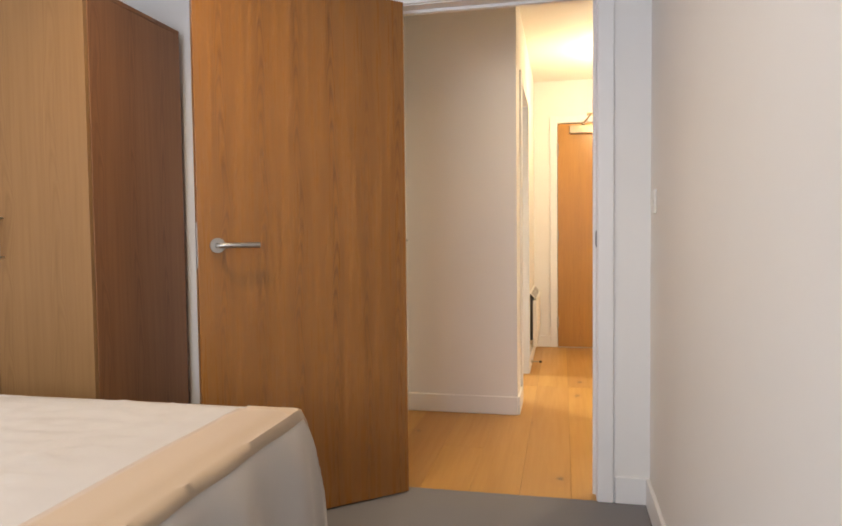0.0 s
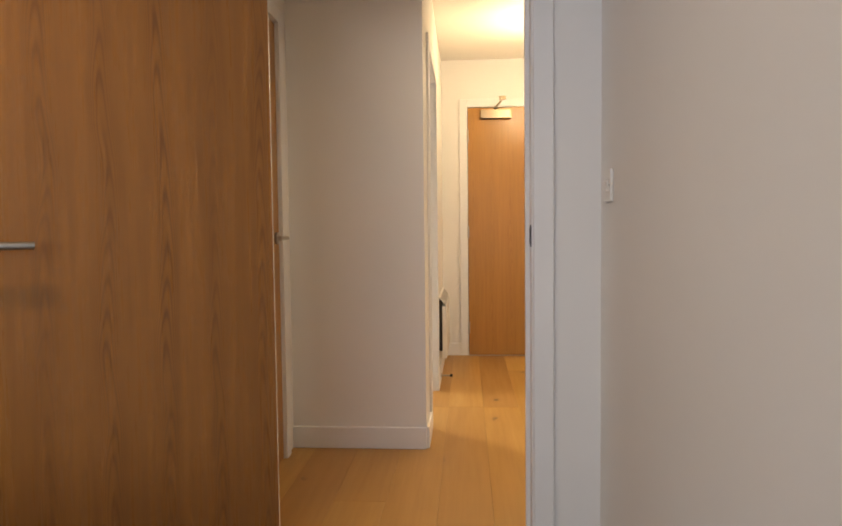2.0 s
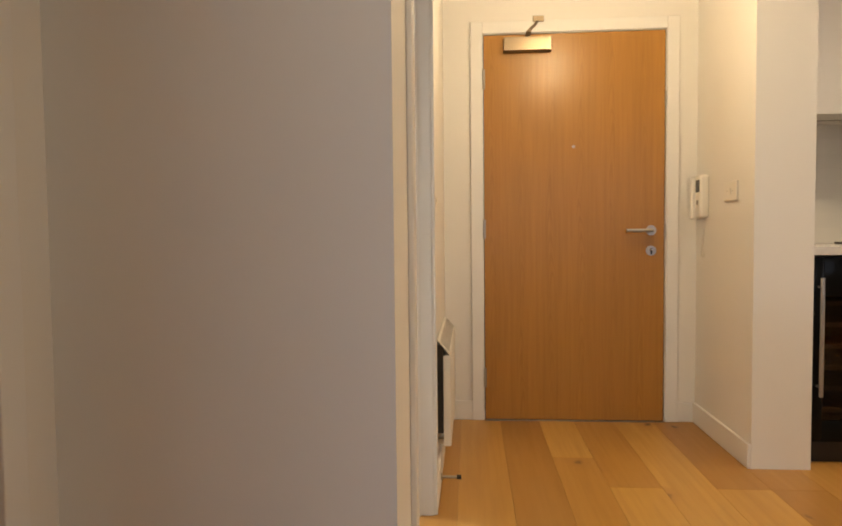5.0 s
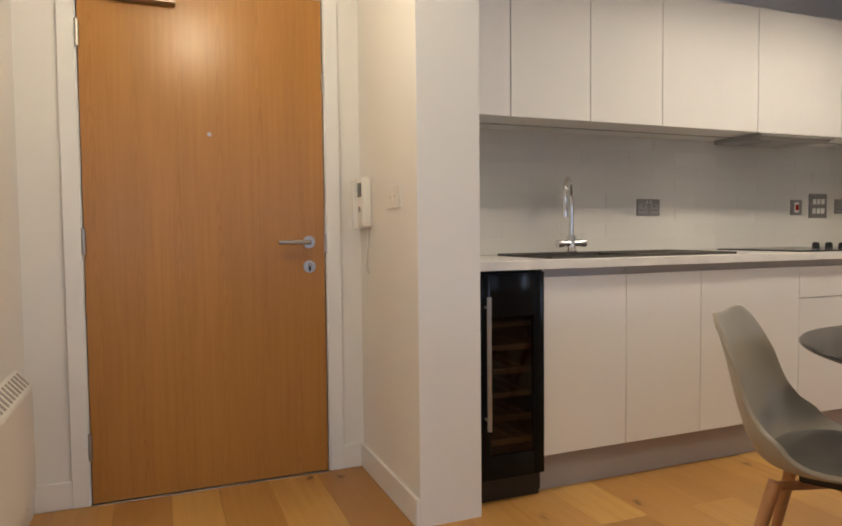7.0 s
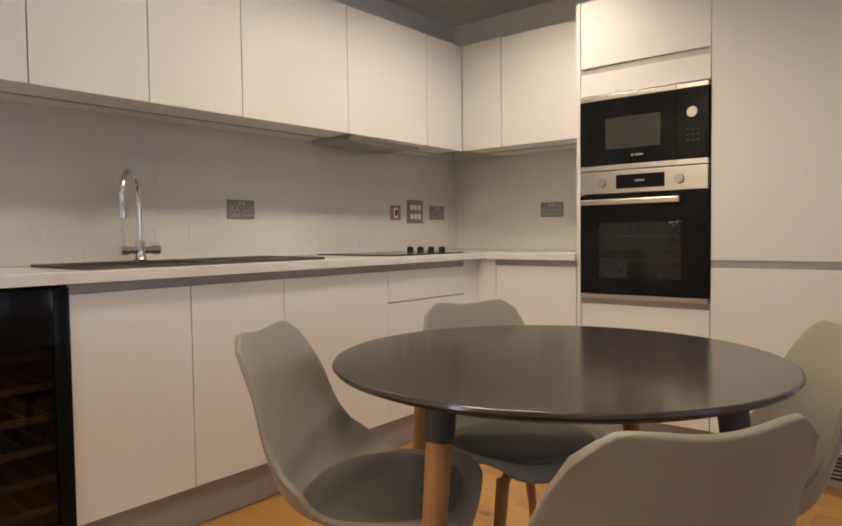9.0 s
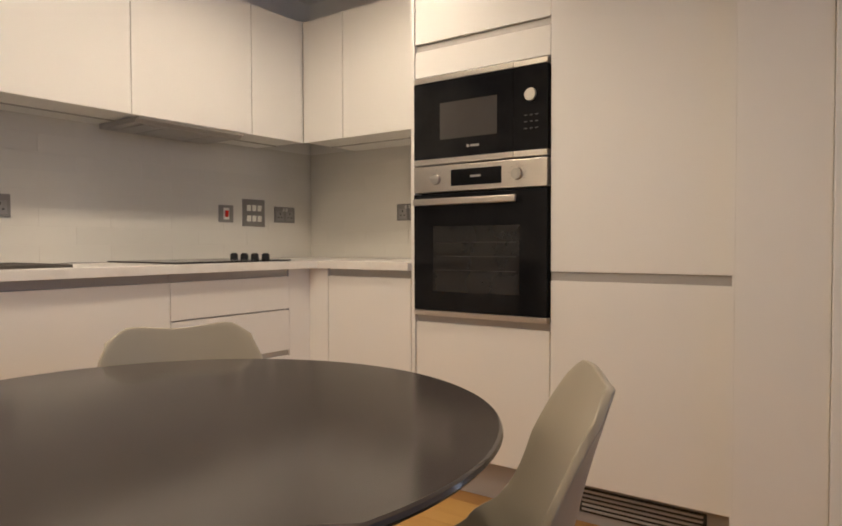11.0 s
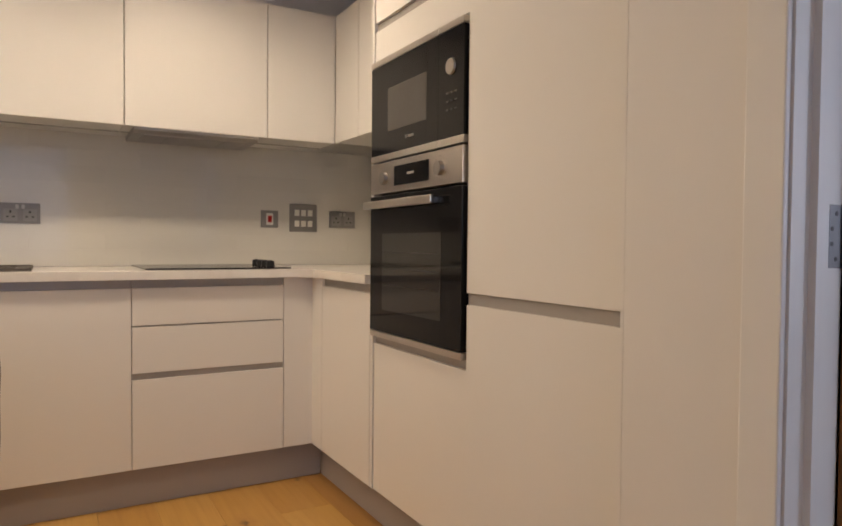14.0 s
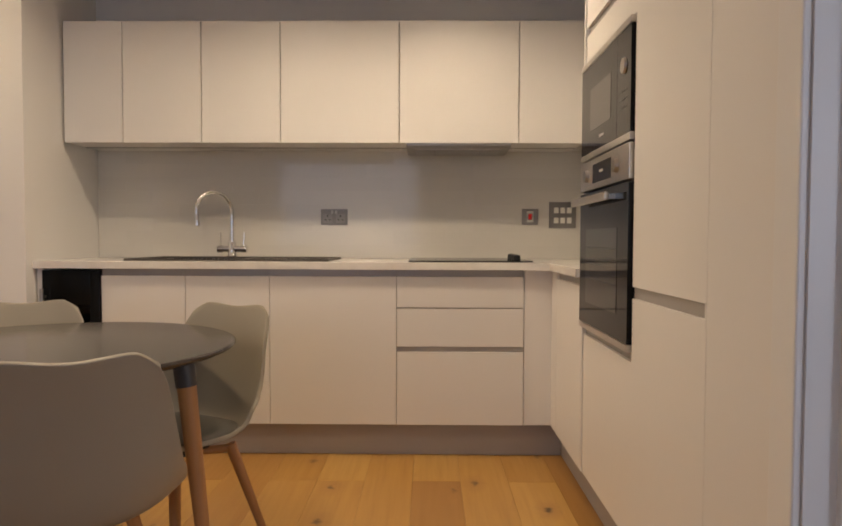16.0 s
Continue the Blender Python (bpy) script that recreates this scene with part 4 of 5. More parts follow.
def wine_cooler():
    t = thing("wine_cooler", 0.026, YB, 0.0, "black glass-fronted wine cooler with wooden racks", "wine cooler")
    w = 0.272
    bm = box(0.0, 0.018, 0.02, 0.56, 0.02, 0.885)
    box(w - 0.018, w, 0.02, 0.56, 0.02, 0.885, bm=bm)
    box(0.018, w - 0.018, 0.54, 0.56, 0.02, 0.885, bm=bm)
    box(0.018, w - 0.018, 0.02, 0.54, 0.865, 0.885, bm=bm)
    box(0.018, w - 0.018, 0.02, 0.54, 0.02, 0.12, bm=bm)
    part("cabinet", bm, BLACK, t)
    bm = box(0.0, 0.038, -0.012, 0.012, 0.10, 0.885, 0.001)
    box(w - 0.045, w, -0.012, 0.012, 0.10, 0.885, 0.001, bm=bm)
    box(0.038, w - 0.045, -0.012, 0.012, 0.72, 0.885, 0.001, bm=bm)
    box(0.038, w - 0.045, -0.012, 0.012, 0.10, 0.19, 0.001, bm=bm)
    dr = part("door", bm, COOLER_GLASS, t, "black glass door frame")
    g = part("pane", box(0.038, w - 0.045, -0.004, 0.000, 0.19, 0.72), SMOKED, dr, "smoked glass pane")
    g.visible_shadow = False
    for i in range(6):
        z = 0.215 + i * 0.092
        rk = part("rack", box(0.022, w - 0.022, 0.028, 0.044, z, z + 0.020, 0.002), BEECH, t, "beech rack front")
        for k in range(4):
            part("rod", box(0.03 + k * 0.065, 0.04 + k * 0.065, 0.044, 0.45, z + 0.004, z + 0.014), BEECH, rk)
    bm = tube((0.016, -0.045, 0.30), (0.016, -0.045, 0.80), 0.0085, seg=16)
    for z in (0.34, 0.76):
        tube((0.016, -0.045, z), (0.016, -0.012, z), 0.005, seg=12, bm=bm)
    part("handle", bm, SATIN, dr, "vertical steel bar handle")
    part("kick", box(0.0, w, 0.03, 0.046, 0.0, 0.095), BLACK, t)


SMOKED = clear_glass("smoked_glass", (0.10, 0.093, 0.088), 0.02)
wine_cooler()


def sink():
    t = thing("sink", 0.875, -0.305, TOP, "dark composite inset sink with drainer in the worktop", "sink")
    bm = bmesh.new()
    x0, x1, y0, y1 = -0.495, 0.495, -0.235, 0.215
    bx0, bx1, by0, by1 = -0.44, 0.02, -0.19, 0.15
    for a, b, c, e in ((x0, bx0, y0, y1), (bx1, x1, y0, y1), (bx0, bx1, y0, by0), (bx0, bx1, by1, y1)):
        box(a, b, c, e, 0.0, 0.007, bm=bm)
    bmesh.ops.remove_doubles(bm, verts=bm.verts, dist=1e-5)
    body = part("body", bm, GRANITE, t)
    rim = bmesh.new()
    box(x0, x1, y0, y0 + 0.010, 0.007, 0.0105, 0.001, bm=rim)
    box(x0, x1, y1 - 0.010, y1, 0.007, 0.0105, 0.001, bm=rim)
    box(x0, x0 + 0.010, y0 + 0.010, y1 - 0.010, 0.007, 0.0105, 0.001, bm=rim)
    box(x1 - 0.010, x1, y0 + 0.010, y1 - 0.010, 0.007, 0.0105, 0.001, bm=rim)
    part("rim", rim, GRANITE, t)
    for i in range(7):
        part("drainer_rib", box(0.09, 0.44, -0.15 + i * 0.045, -0.14 + i * 0.045, 0.007, 0.0095, 0.001), GRANITE, body)
    bowl = box(bx0, bx1, by0, by1, -0.190, -0.182)
    box(bx0, bx0 + 0.008, by0, by1, -0.182, -0.0005, bm=bowl)
    box(bx1 - 0.008, bx1, by0, by1, -0.182, -0.0005, bm=bowl)
    box(bx0 + 0.008, bx1 - 0.008, by0, by0 + 0.008, -0.182, -0.0005, bm=bowl)
    box(bx0 + 0.008, bx1 - 0.008, by1 - 0.008, by1, -0.182, -0.0005, bm=bowl)
    bo = part("bowl", bowl, GRANITE, t, "deep dark composite bowl")
    part("drain", tube((-0.21, -0.02, -0.1818), (-0.21, -0.02, -0.178), 0.045, seg=28), CHROME, bo, "chrome drain")


sink()


def tap():
    t = thing("mixer_tap", 0.775, -0.105, TOP + 0.007, "polished chrome gooseneck mixer tap with two levers", "tap")
    part("base", lathe([(0.030, 0.0), (0.030, 0.006), (0.024, 0.012), (0.021, 0.03), (0.021, 0.075), (0.017, 0.085), (0.0, 0.085)], 28), CHROME, t)
    pts = [(0, 0, 0.08), (0, 0, 0.15), (0, 0, 0.22)]
    r, d = 0.104, Vector((-0.677, -0.736, 0))
    for i in range(1, 19):
        a = math.pi * i / 18 * 1.06
        pts.append((d.x * r * (1 - math.cos(a)), d.y * r * (1 - math.cos(a)), 0.245 + r * math.sin(a)))
    e = Vector(pts[-1])
    pts.append(tuple(e + Vector((0.002, 0.002, -0.03))))
    part("spout", sweep(pts, 0.0115, 16), CHROME, t)
    e2 = e + Vector((0.002, 0.002, -0.03))
    part("nozzle", tube(tuple(e2), (e2.x, e2.y, e2.z - 0.028), 0.0138, seg=18), CHROME, t)
    for s in (-1, 1):
        arm = part("valve", tube((0, 0, 0.045), (s * 0.075, 0, 0.045), 0.0165, seg=20), CHROME, t)
        part("cap", tube((s * 0.052, 0, 0.045), (s * 0.08, 0, 0.045), 0.0195, seg=20), CHROME, arm)
        part("lever", sweep([(s * 0.062, 0, 0.062), (s * 0.064, 0.002, 0.10), (s * 0.066, 0.004, 0.135)], 0.0028, 8), CHROME, arm)


tap()


def hob():
    t = thing("hob", 2.05, -0.31, TOP, "black glass electric hob with four control knobs", "hob")
    part("glass", box(-0.295, 0.295, -0.255, 0.255, 0.001, 0.007, 0.002), HOB_GLASS, t)
    for x, y, r in ((-0.15, 0.12, 0.09), (-0.15, -0.12, 0.075), (0.10, 0.12, 0.075), (0.08, -0.12, 0.09)):
        bm = lathe([(r - 0.002, 0.0070), (r - 0.002, 0.0074), (r, 0.0074), (r, 0.0070)], 48, centre=(x, y))
        part("cooking_zone", bm, GREY_PRINT, t)
    for i in range(4):
        k = part("knob", lathe([(0.0, 0.033), (0.015, 0.033), (0.0175, 0.031), (0.0185, 0.014), (0.0185, 0.0072)], 24, centre=(0.232, -0.155 + i * 0.075)), BLACK, t, "black control knob")
        part("grip", box(0.229, 0.235, -0.170 + i * 0.075, -0.140 + i * 0.075, 0.033, 0.036, 0.001), BLACK, k)


hob()


def wall_unit(x, w, label, y=YU, turn=0, name="wall_cabinet", depth=None):
    t = thing(name, x, y, UB, label, "kitchen cabinet", "wall cabinets", turn=turn)
    dd = depth or -YU
    part("body", box(0.0008, w - 0.0008, 0.030, dd - 0.002, 0.004, UT - UB), UNIT_IN, t)
    front(t, "door", 0, w, 0.0, UT - UB, gap=0.0021)
    part("light_strip", box(0.004, w - 0.004, 0.20, 0.212, 0.0, 0.0038), RAIL, t)
    return t


for _x, _w, _l in ((0.0, 0.30, "narrow white handleless wall cabinet"), (0.30, 0.40, "white handleless wall cabinet above the sink"), (0.70, 0.40, "white handleless wall cabinet above the sink"), (1.10, 0.60, "wide white handleless wall cabinet"), (1.70, 0.60, "wide white handleless wall cabinet over the extractor"), (2.30, 0.33, "white handleless corner wall cabinet")):
    wall_unit(_x, _w, _l)
t = wall_unit(XR, 0.27, "narrow white handleless wall cabinet on the side wall", y=YU - 0.001, turn=-90, depth=3.036 - XR)
t = wall_unit(XR, 0.555, "white handleless wall cabinet beside the oven tower", y=YU - 0.272, turn=-90, depth=3.036 - XR)

t = thing("extractor_hood", 2.0, -0.19, UB, "grey built-in extractor hood under a cabinet", "extractor hood")
bm = box(-0.265, 0.265, -0.150, 0.145, -0.022, 0.0, 0.003)
for v in bm.verts:
    if v.co.z < -0.012 and v.co.y < 0:
        v.co.y += 0.02
part("housing", bm, RAIL, t)
part("filter", box(-0.22, 0.22, -0.115, 0.115, -0.026, -0.021, 0.001), STEEL_X, t, "brushed steel grease filter")
part("front_lip", box(-0.262, 0.262, -0.156, -0.149, -0.012, 0.0, 0.001), STEEL_X, t)
for x in (-0.12, 0.12):
    part("filter_bar", box(x - 0.003, x + 0.003, -0.112, 0.112, -0.028, -0.0258), RAIL, t)


# tall units on the side wall: local x along world -y, local y into the unit
def tall(name, y, label, cat="kitchen cabinet", group="tall units"):
    t = thing(name, XT, y, 0.0, label, cat, group)
    t.matrix_world = pose(XT, y, 0, 0, 0, -90)
    return t


t = tall("tower_side_panel", -1.188, "white tall end panel beside the oven tower", "end panel", "")
part("panel", box(0.0, 0.019, -0.004, 0.598, 0.158, UT, 0.001), UNIT, t)
t = tall("oven_housing", -1.208, "tall white handleless cabinet housing oven and microwave")
W_ = 0.600
bm = box(0.0005, 0.004, 0.022, 0.598, 0.155, UT)
box(W_ - 0.004, W_ - 0.0005, 0.022, 0.598, 0.155, UT, bm=bm)
box(0.004, W_ - 0.004, 0.57, 0.59, 0.155, UT, bm=bm)
box(0.004, W_ - 0.004, 0.022, 0.57, 0.690, 0.706, bm=bm)
box(0.004, W_ - 0.004, 0.022, 0.57, 1.680, 1.696, bm=bm)
part("body", bm, UNIT_IN, t)
front(t, "door", 0, W_, 0.158, 0.686, gap=0.003, label="plain white lower door")
part("grip_rail", box(0.002, W_ - 0.002, 0.010, 0.021, 0.687, 0.714), RAIL, t, "recessed grey grip rail")
front(t, "filler_panel", 0, W_, 1.680, 1.786)
part("grip_rail", box(0.002, W_ - 0.002, 0.010, 0.021, 1.787, 1.816), RAIL, t, "recessed grey grip rail")
front(t, "door", 0, W_, 1.817, UT, label="plain white top door")
t = thing("end_panel", 2.384, -2.431, 0.0, "white tall end panel beside the fridge cabinet", "end panel")
part("panel", box(-0.005, -0.001, -0.238, 0.006, 0.0, UT), UNIT, t)
# added strip; the narrow gap left beside it makes the dark seam
part("edge_band", box(-0.0056, -0.001, 0.0062, 0.0140, 0.0, UT), UNIT, t, "thin white strip added to set the width of the shaded seam")
t = tall("fridge_housing", -1.810, "tall white handleless integrated fridge freezer cabinet")
t.matrix_world = pose(XT - 0.006, -1.810, 0, 0, 0, -90)
W_ = 0.602
part("body", box(0.001, W_ - 0.001, 0.022, 0.60, 0.155, UT), UNIT_IN, t)
front(t, "door", 0, W_, 0.158, 0.872, label="plain white lower door")
part("grip_rail", box(0.002, W_ - 0.002, 0.006, 0.021, 0.873, 0.904), RAIL, t, "recessed grey grip rail")
front(t, "door", 0, W_, 0.905, UT, label="plain white upper door")


def microwave():
    t = tall("microwave", -1.2135, "built-in black glass microwave with steel trims", "microwave", "")
    w = 0.589
    part("body", box(0.01, w - 0.01, 0.02, 0.45, 1.325, 1.668), BLACK, t)
    dr = part("door", box(0.0, 0.452, -0.016, 0.018, 1.345, 1.650, 0.0008), BLACK_GLASS, t, "black glass microwave door")
    part("window", box(0.128, 0.385, -0.0168, -0.0155, 1.418, 1.562, 0.0002), DARK_GLASS, dr, "grey see-through window")
    part("logo", box(0.252, 0.262, -0.0172, -0.0158, 1.379, 1.389), SATIN, dr, "small pale logo mark")
    part("logo_bar", box(0.268, 0.306, -0.0172, -0.0158, 1.380, 1.388), SATIN, dr, "small pale logo mark")
    part("trim", box(0.0, 0.452, -0.018, 0.018, 1.651, 1.671, 0.001), STEEL, t, "brushed steel trim")
    part("trim", box(0.4545, w, -0.018, 0.018, 1.651, 1.671, 0.001), STEEL, t, "brushed steel trim")
    part("trim", box(0.0, 0.452, -0.018, 0.018, 1.322, 1.344, 0.001), STEEL, t, "brushed steel trim")
    part("trim", box(0.4545, w, -0.018, 0.018, 1.322, 1.344, 0.001), STEEL, t, "brushed steel trim")
    cp = part("control_panel", box(0.4526, w, -0.016, 0.018, 1.345, 1.650, 0.0008), BLACK_GLASS, t)
    kb = tube((0.522, -0.016, 1.545), (0.522, -0.022, 1.545), 0.024, 0.022, seg=32)
    part("knob", kb, SATIN, cp, "round steel control knob")
    for r in range(3):
        for c in range(3):
            part("touch_key", box(0.497 + c * 0.022, 0.509 + c * 0.022, -0.0168, -0.0155, 1.470 - r * 0.024, 1.474 - r * 0.024), PRINT_DIM, cp)


def oven():
    t = tall("oven", -1.2135, "built-in single oven with steel control panel", "oven", "")
    w = 0.589
    part("body", box(0.01, w - 0.01, 0.02, 0.53, 0.720, 1.300), BLACK, t)
    cp = part("control_panel", box(0.0, w, -0.018, 0.018, 1.212, 1.316, 0.002), STEEL, t, "brushed steel control panel")
    dp = part("display", box(0.180, 0.405, -0.0192, -0.017, 1.232, 1.296, 0.0005), BLACK_GLASS, cp, "black display strip")
    part("clock_digits", box(0.270, 0.315, -0.0198, -0.0188, 1.262, 1.270), GREY_PRINT, dp)
    for x in (0.110, 0.470):
        k = part("knob", tube((x, -0.018, 1.262), (x, -0.031, 1.262), 0.022, 0.020, seg=32), SATIN, cp, "round steel control knob")
        for i in range(7):
            a = math.radians(-120 + i * 40)
            part("tick", box(x + 0.034 * math.sin(a) - 0.0015, x + 0.034 * math.sin(a) + 0.0015, -0.0188, -0.0175, 1.2615 + 0.034 * math.cos(a), 1.2645 + 0.034 * math.cos(a)), GREY_PRINT, k)
    bm = box(0.0, w, -0.018, 0.010, 0.738, 1.204, 0.002)
    dr = part("door", bm, BLACK_GLASS, t, "black glass oven door")
    wd = part("window", box(0.095, 0.480, -0.0190, -0.0175, 0.815, 1.075, 0.0003), DARK_OVEN, dr, "dark see-through oven window")
    for z in (0.90, 0.955, 1.01):
        part("shelf_bar", box(0.11, 0.465, -0.0196, -0.0188, z, z + 0.0025), OVEN_BAR, wd)
    bm = box(0.018, w - 0.108, -0.058, -0.044, 1.158, 1.184, 0.004)
    box(0.040, 0.058, -0.046, -0.016, 1.163, 1.179, bm=bm)
    box(w - 0.150, w - 0.132, -0.046, -0.016, 1.163, 1.179, bm=bm)
    part("handle", bm, STEEL, dr, "flat brushed steel bar handle")
    part("trim", box(0.0, w, -0.018, 0.012, 0.716, 0.736, 0.001), STEEL, t, "brushed steel bottom trim")


DARK_OVEN = surf("oven_window", (0.016, 0.015, 0.014), 0.08, 0.2, 4, 60, 0.0)
OVEN_BAR = surf("dim_oven_rack", (0.05, 0.048, 0.045), 0.3, 0.1, 9, 60, 0.0, metal=0.6)
microwave()
oven()


def socket(x, y, z, turn, w, h, label, kind):
    t = thing("socket" if kind != "switches" else "switch_panel", x, y, z, label, "socket" if kind == "twin" else "switch", turn=turn)
    part("plate", box(-w / 2, w / 2, -0.006, 0.0, -h / 2, h / 2, 0.0015), PLATE, t)
    if kind == "twin":
        for s in (-1, 1):
            ins = part("insert", box(s * 0.036 - 0.026, s * 0.036 + 0.026, -0.0075, -0.0055, -0.034, 0.018, 0.001), GREY_PLASTIC, t)
            sl = box(s * 0.036 - 0.003, s * 0.036 + 0.003, -0.0082, -0.0072, 0.001, 0.011)
            box(s * 0.036 - 0.016, s * 0.036 - 0.007, -0.0082, -0.0072, -0.018, -0.013, bm=sl)
            box(s * 0.036 + 0.007, s * 0.036 + 0.016, -0.0082, -0.0072, -0.018, -0.013, bm=sl)
            part("pin_slot", sl, BLACK, ins)
            part("rocker", moved(box(-0.006, 0.006, -0.0045, 0.0, -0.009, 0.009, 0.001), pose(s * 0.011, -0.006, 0.028, 7, 0, 0)), PALE_ROCKER, t)
    elif kind == "cooker":
        part("insert", box(-0.018, 0.018, -0.0075, -0.0055, -0.030, 0.030, 0.001), WHITE_PLASTIC, t)
        part("rocker", moved(box(-0.010, 0.010, -0.006, 0.0, -0.017, 0.017, 0.0015), pose(0, -0.0072, 0, 6, 0, 0)), RED, t, "red cooker rocker switch")
    else:
        for c in range(3):
            for r in range(2):
                part("rocker", moved(box(-0.0125, 0.0125, -0.005, 0.0, -0.016, 0.016, 0.001), pose((c - 1) * 0.036, -0.006, 0.026 - r * 0.056, 5, 0, 0)), WHITE_PLASTIC, t)


PALE_ROCKER = surf("pale_grey_rocker", (0.50, 0.48, 0.46), 0.4, 0.04, 20, 100, 0.0)
GREY_PLASTIC = surf("grey_plastic_insert", (0.30, 0.29, 0.285), 0.4, 0.04, 20, 100, 0.0)
socket(1.321, -0.0085, 1.160, 0, 0.150, 0.088, "brushed steel twin socket on the splashback", "twin")
socket(2.414, -0.0085, 1.165, 0, 0.090, 0.088, "brushed steel cooker switch with red rocker", "cooker")
socket(2.595, -0.0085, 1.175, 0, 0.150, 0.145, "brushed steel panel of six appliance switches", "switches")
socket(2.816, -0.0085, 1.172, 0, 0.150, 0.088, "brushed steel twin socket in the corner", "twin")
socket(3.0275, -0.732, 1.174, -90, 0.150, 0.088, "brushed steel twin socket on the side splashback", "twin")

# fittings for the unseen lamps, the added lobby one among them
for _x, _y, _w in UNSEEN_DOWNLIGHTS + [(-2.75, -1.0, 0)]:
    t = thing("downlight", _x, _y, H, "unseen recessed round ceiling downlight, lit", "ceiling light", "downlights")
    part("ring", lathe([(0.030, -0.002), (0.042, -0.004), (0.046, 0.0), (0.030, 0.001), (0.030, -0.002)], 28), WHITE_PLASTIC, t)
    lens = part("lens", lathe([(0.0, -0.001), (0.030, -0.001)], 24), DOWN_GLOW, t)
    lens.visible_shadow = False


# ---------------------------------------------------------------- dining set
def dining_table(cx, cy):
    t = thing("dining_table", cx, cy, 0.0, "round dark grey table with beech-tipped legs", "table")
    R = 0.50
    part("tabletop", lathe([(0.0, 0.725), (R * 0.5, 0.725), (R - 0.031, 0.725), (R - 0.030, 0.725), (R - 0.006, 0.735), (R, 0.742), (R - 0.002, 0.747), (R - 0.006, 0.749), (R - 0.0068, 0.749), (R * 0.5, 0.749), (0.0, 0.749)], 96), TABLE_TOP, t)
    for i in range(4):
        a = math.radians(LEG_ANGLE + 90 * i)
        c, s = math.cos(a), math.sin(a)
        p0, p1, p2 = (0.385 * c, 0.385 * s, 0.724), (0.394 * c, 0.394 * s, 0.655), (0.462 * c, 0.462 * s, 0.0)
        leg = part("leg", tube(p1, p2, 0.0255, 0.015, 24), BEECH, t, "tapered beech leg")
        part("sleeve", tube(p0, (0.395 * c, 0.395 * s, 0.645), 0.029, 0.0278, 24), TABLE_METAL, leg, "dark grey metal sleeve")
        bm = tube((0.385 * c, 0.385 * s, 0.705), (0.05 * c, 0.05 * s, 0.705), 0.012, seg=12)
        part("rail", bm, TABLE_METAL, t)
        part("mount_plate", moved(box(-0.05, 0.05, -0.05, 0.05, 0.719, 0.7248, 0.002), pose(0.385 * c, 0.385 * s, 0, 0, 0, LEG_ANGLE + 90 * i)), TABLE_METAL, t)


LEG_ANGLE = -3.0


def chair_shell():
    """One moulded shell: seat, waist and a back with two soft ears. Local +y is the front."""
    prof = [(0.235, 0.398, 0.165), (0.222, 0.420, 0.195), (0.17, 0.428, 0.222), (0.08, 0.420, 0.238), (-0.03, 0.408, 0.246), (-0.11, 0.412, 0.248),
            (-0.160, 0.440, 0.245), (-0.188, 0.490, 0.238), (-0.208, 0.555, 0.227), (-0.226, 0.625, 0.214), (-0.244, 0.695, 0.201), (-0.264, 0.757, 0.188), (-0.280, 0.802, 0.170)]
    fine = []
    for i in range(len(prof) - 1):
        p0, p1, p2, p3 = (Vector(prof[max(0, min(len(prof) - 1, i + k))]) for k in (-1, 0, 1, 2))
        for s in range(3):
            t = s / 3
            fine.append(0.5 * ((2 * p1) + (-p0 + p2) * t + (2 * p0 - 5 * p1 + 4 * p2 - p3) * t * t + (-p0 + 3 * p1 - 3 * p2 + p3) * t ** 3))
    fine.append(Vector(prof[-1]))
    bm = bmesh.new()
    n = 22
    rows = []
    for i, (d, z, w) in enumerate(fine):
        f = i / (len(fine) - 1)
        back = max(0.0, min(1.0, (f - 0.42) / 0.22))
        row = []
        for j in range(n + 1):
            u = -1 + 2 * j / n
            curl = abs(u) ** 2.6
            x = w * (u - 0.04 * u * curl)
            bend = math.exp(-((f - 0.48) / 0.15) ** 2)
            y = d + (back * 0.055 + 0.060 * bend) * curl * (1 - 0.35 * max(0.0, (f - 0.8) / 0.2))
            zz = z + (1 - back) * 0.030 * curl + 0.055 * bend * curl
            top = max(0.0, (f - 0.80) / 0.20)
            zz += top * (0.010 * math.sin(abs(u) * math.pi * 0.72) ** 2 - 0.15 * max(0.0, abs(u) - 0.70) ** 1.3)
            row.append(bm.verts.new((x, y, zz)))
        rows.append(row)
    for a, b in zip(rows, rows[1:]):
        for j in range(n):
            bm.faces.new((a[j], a[j + 1], b[j + 1], b[j]))
    return bm


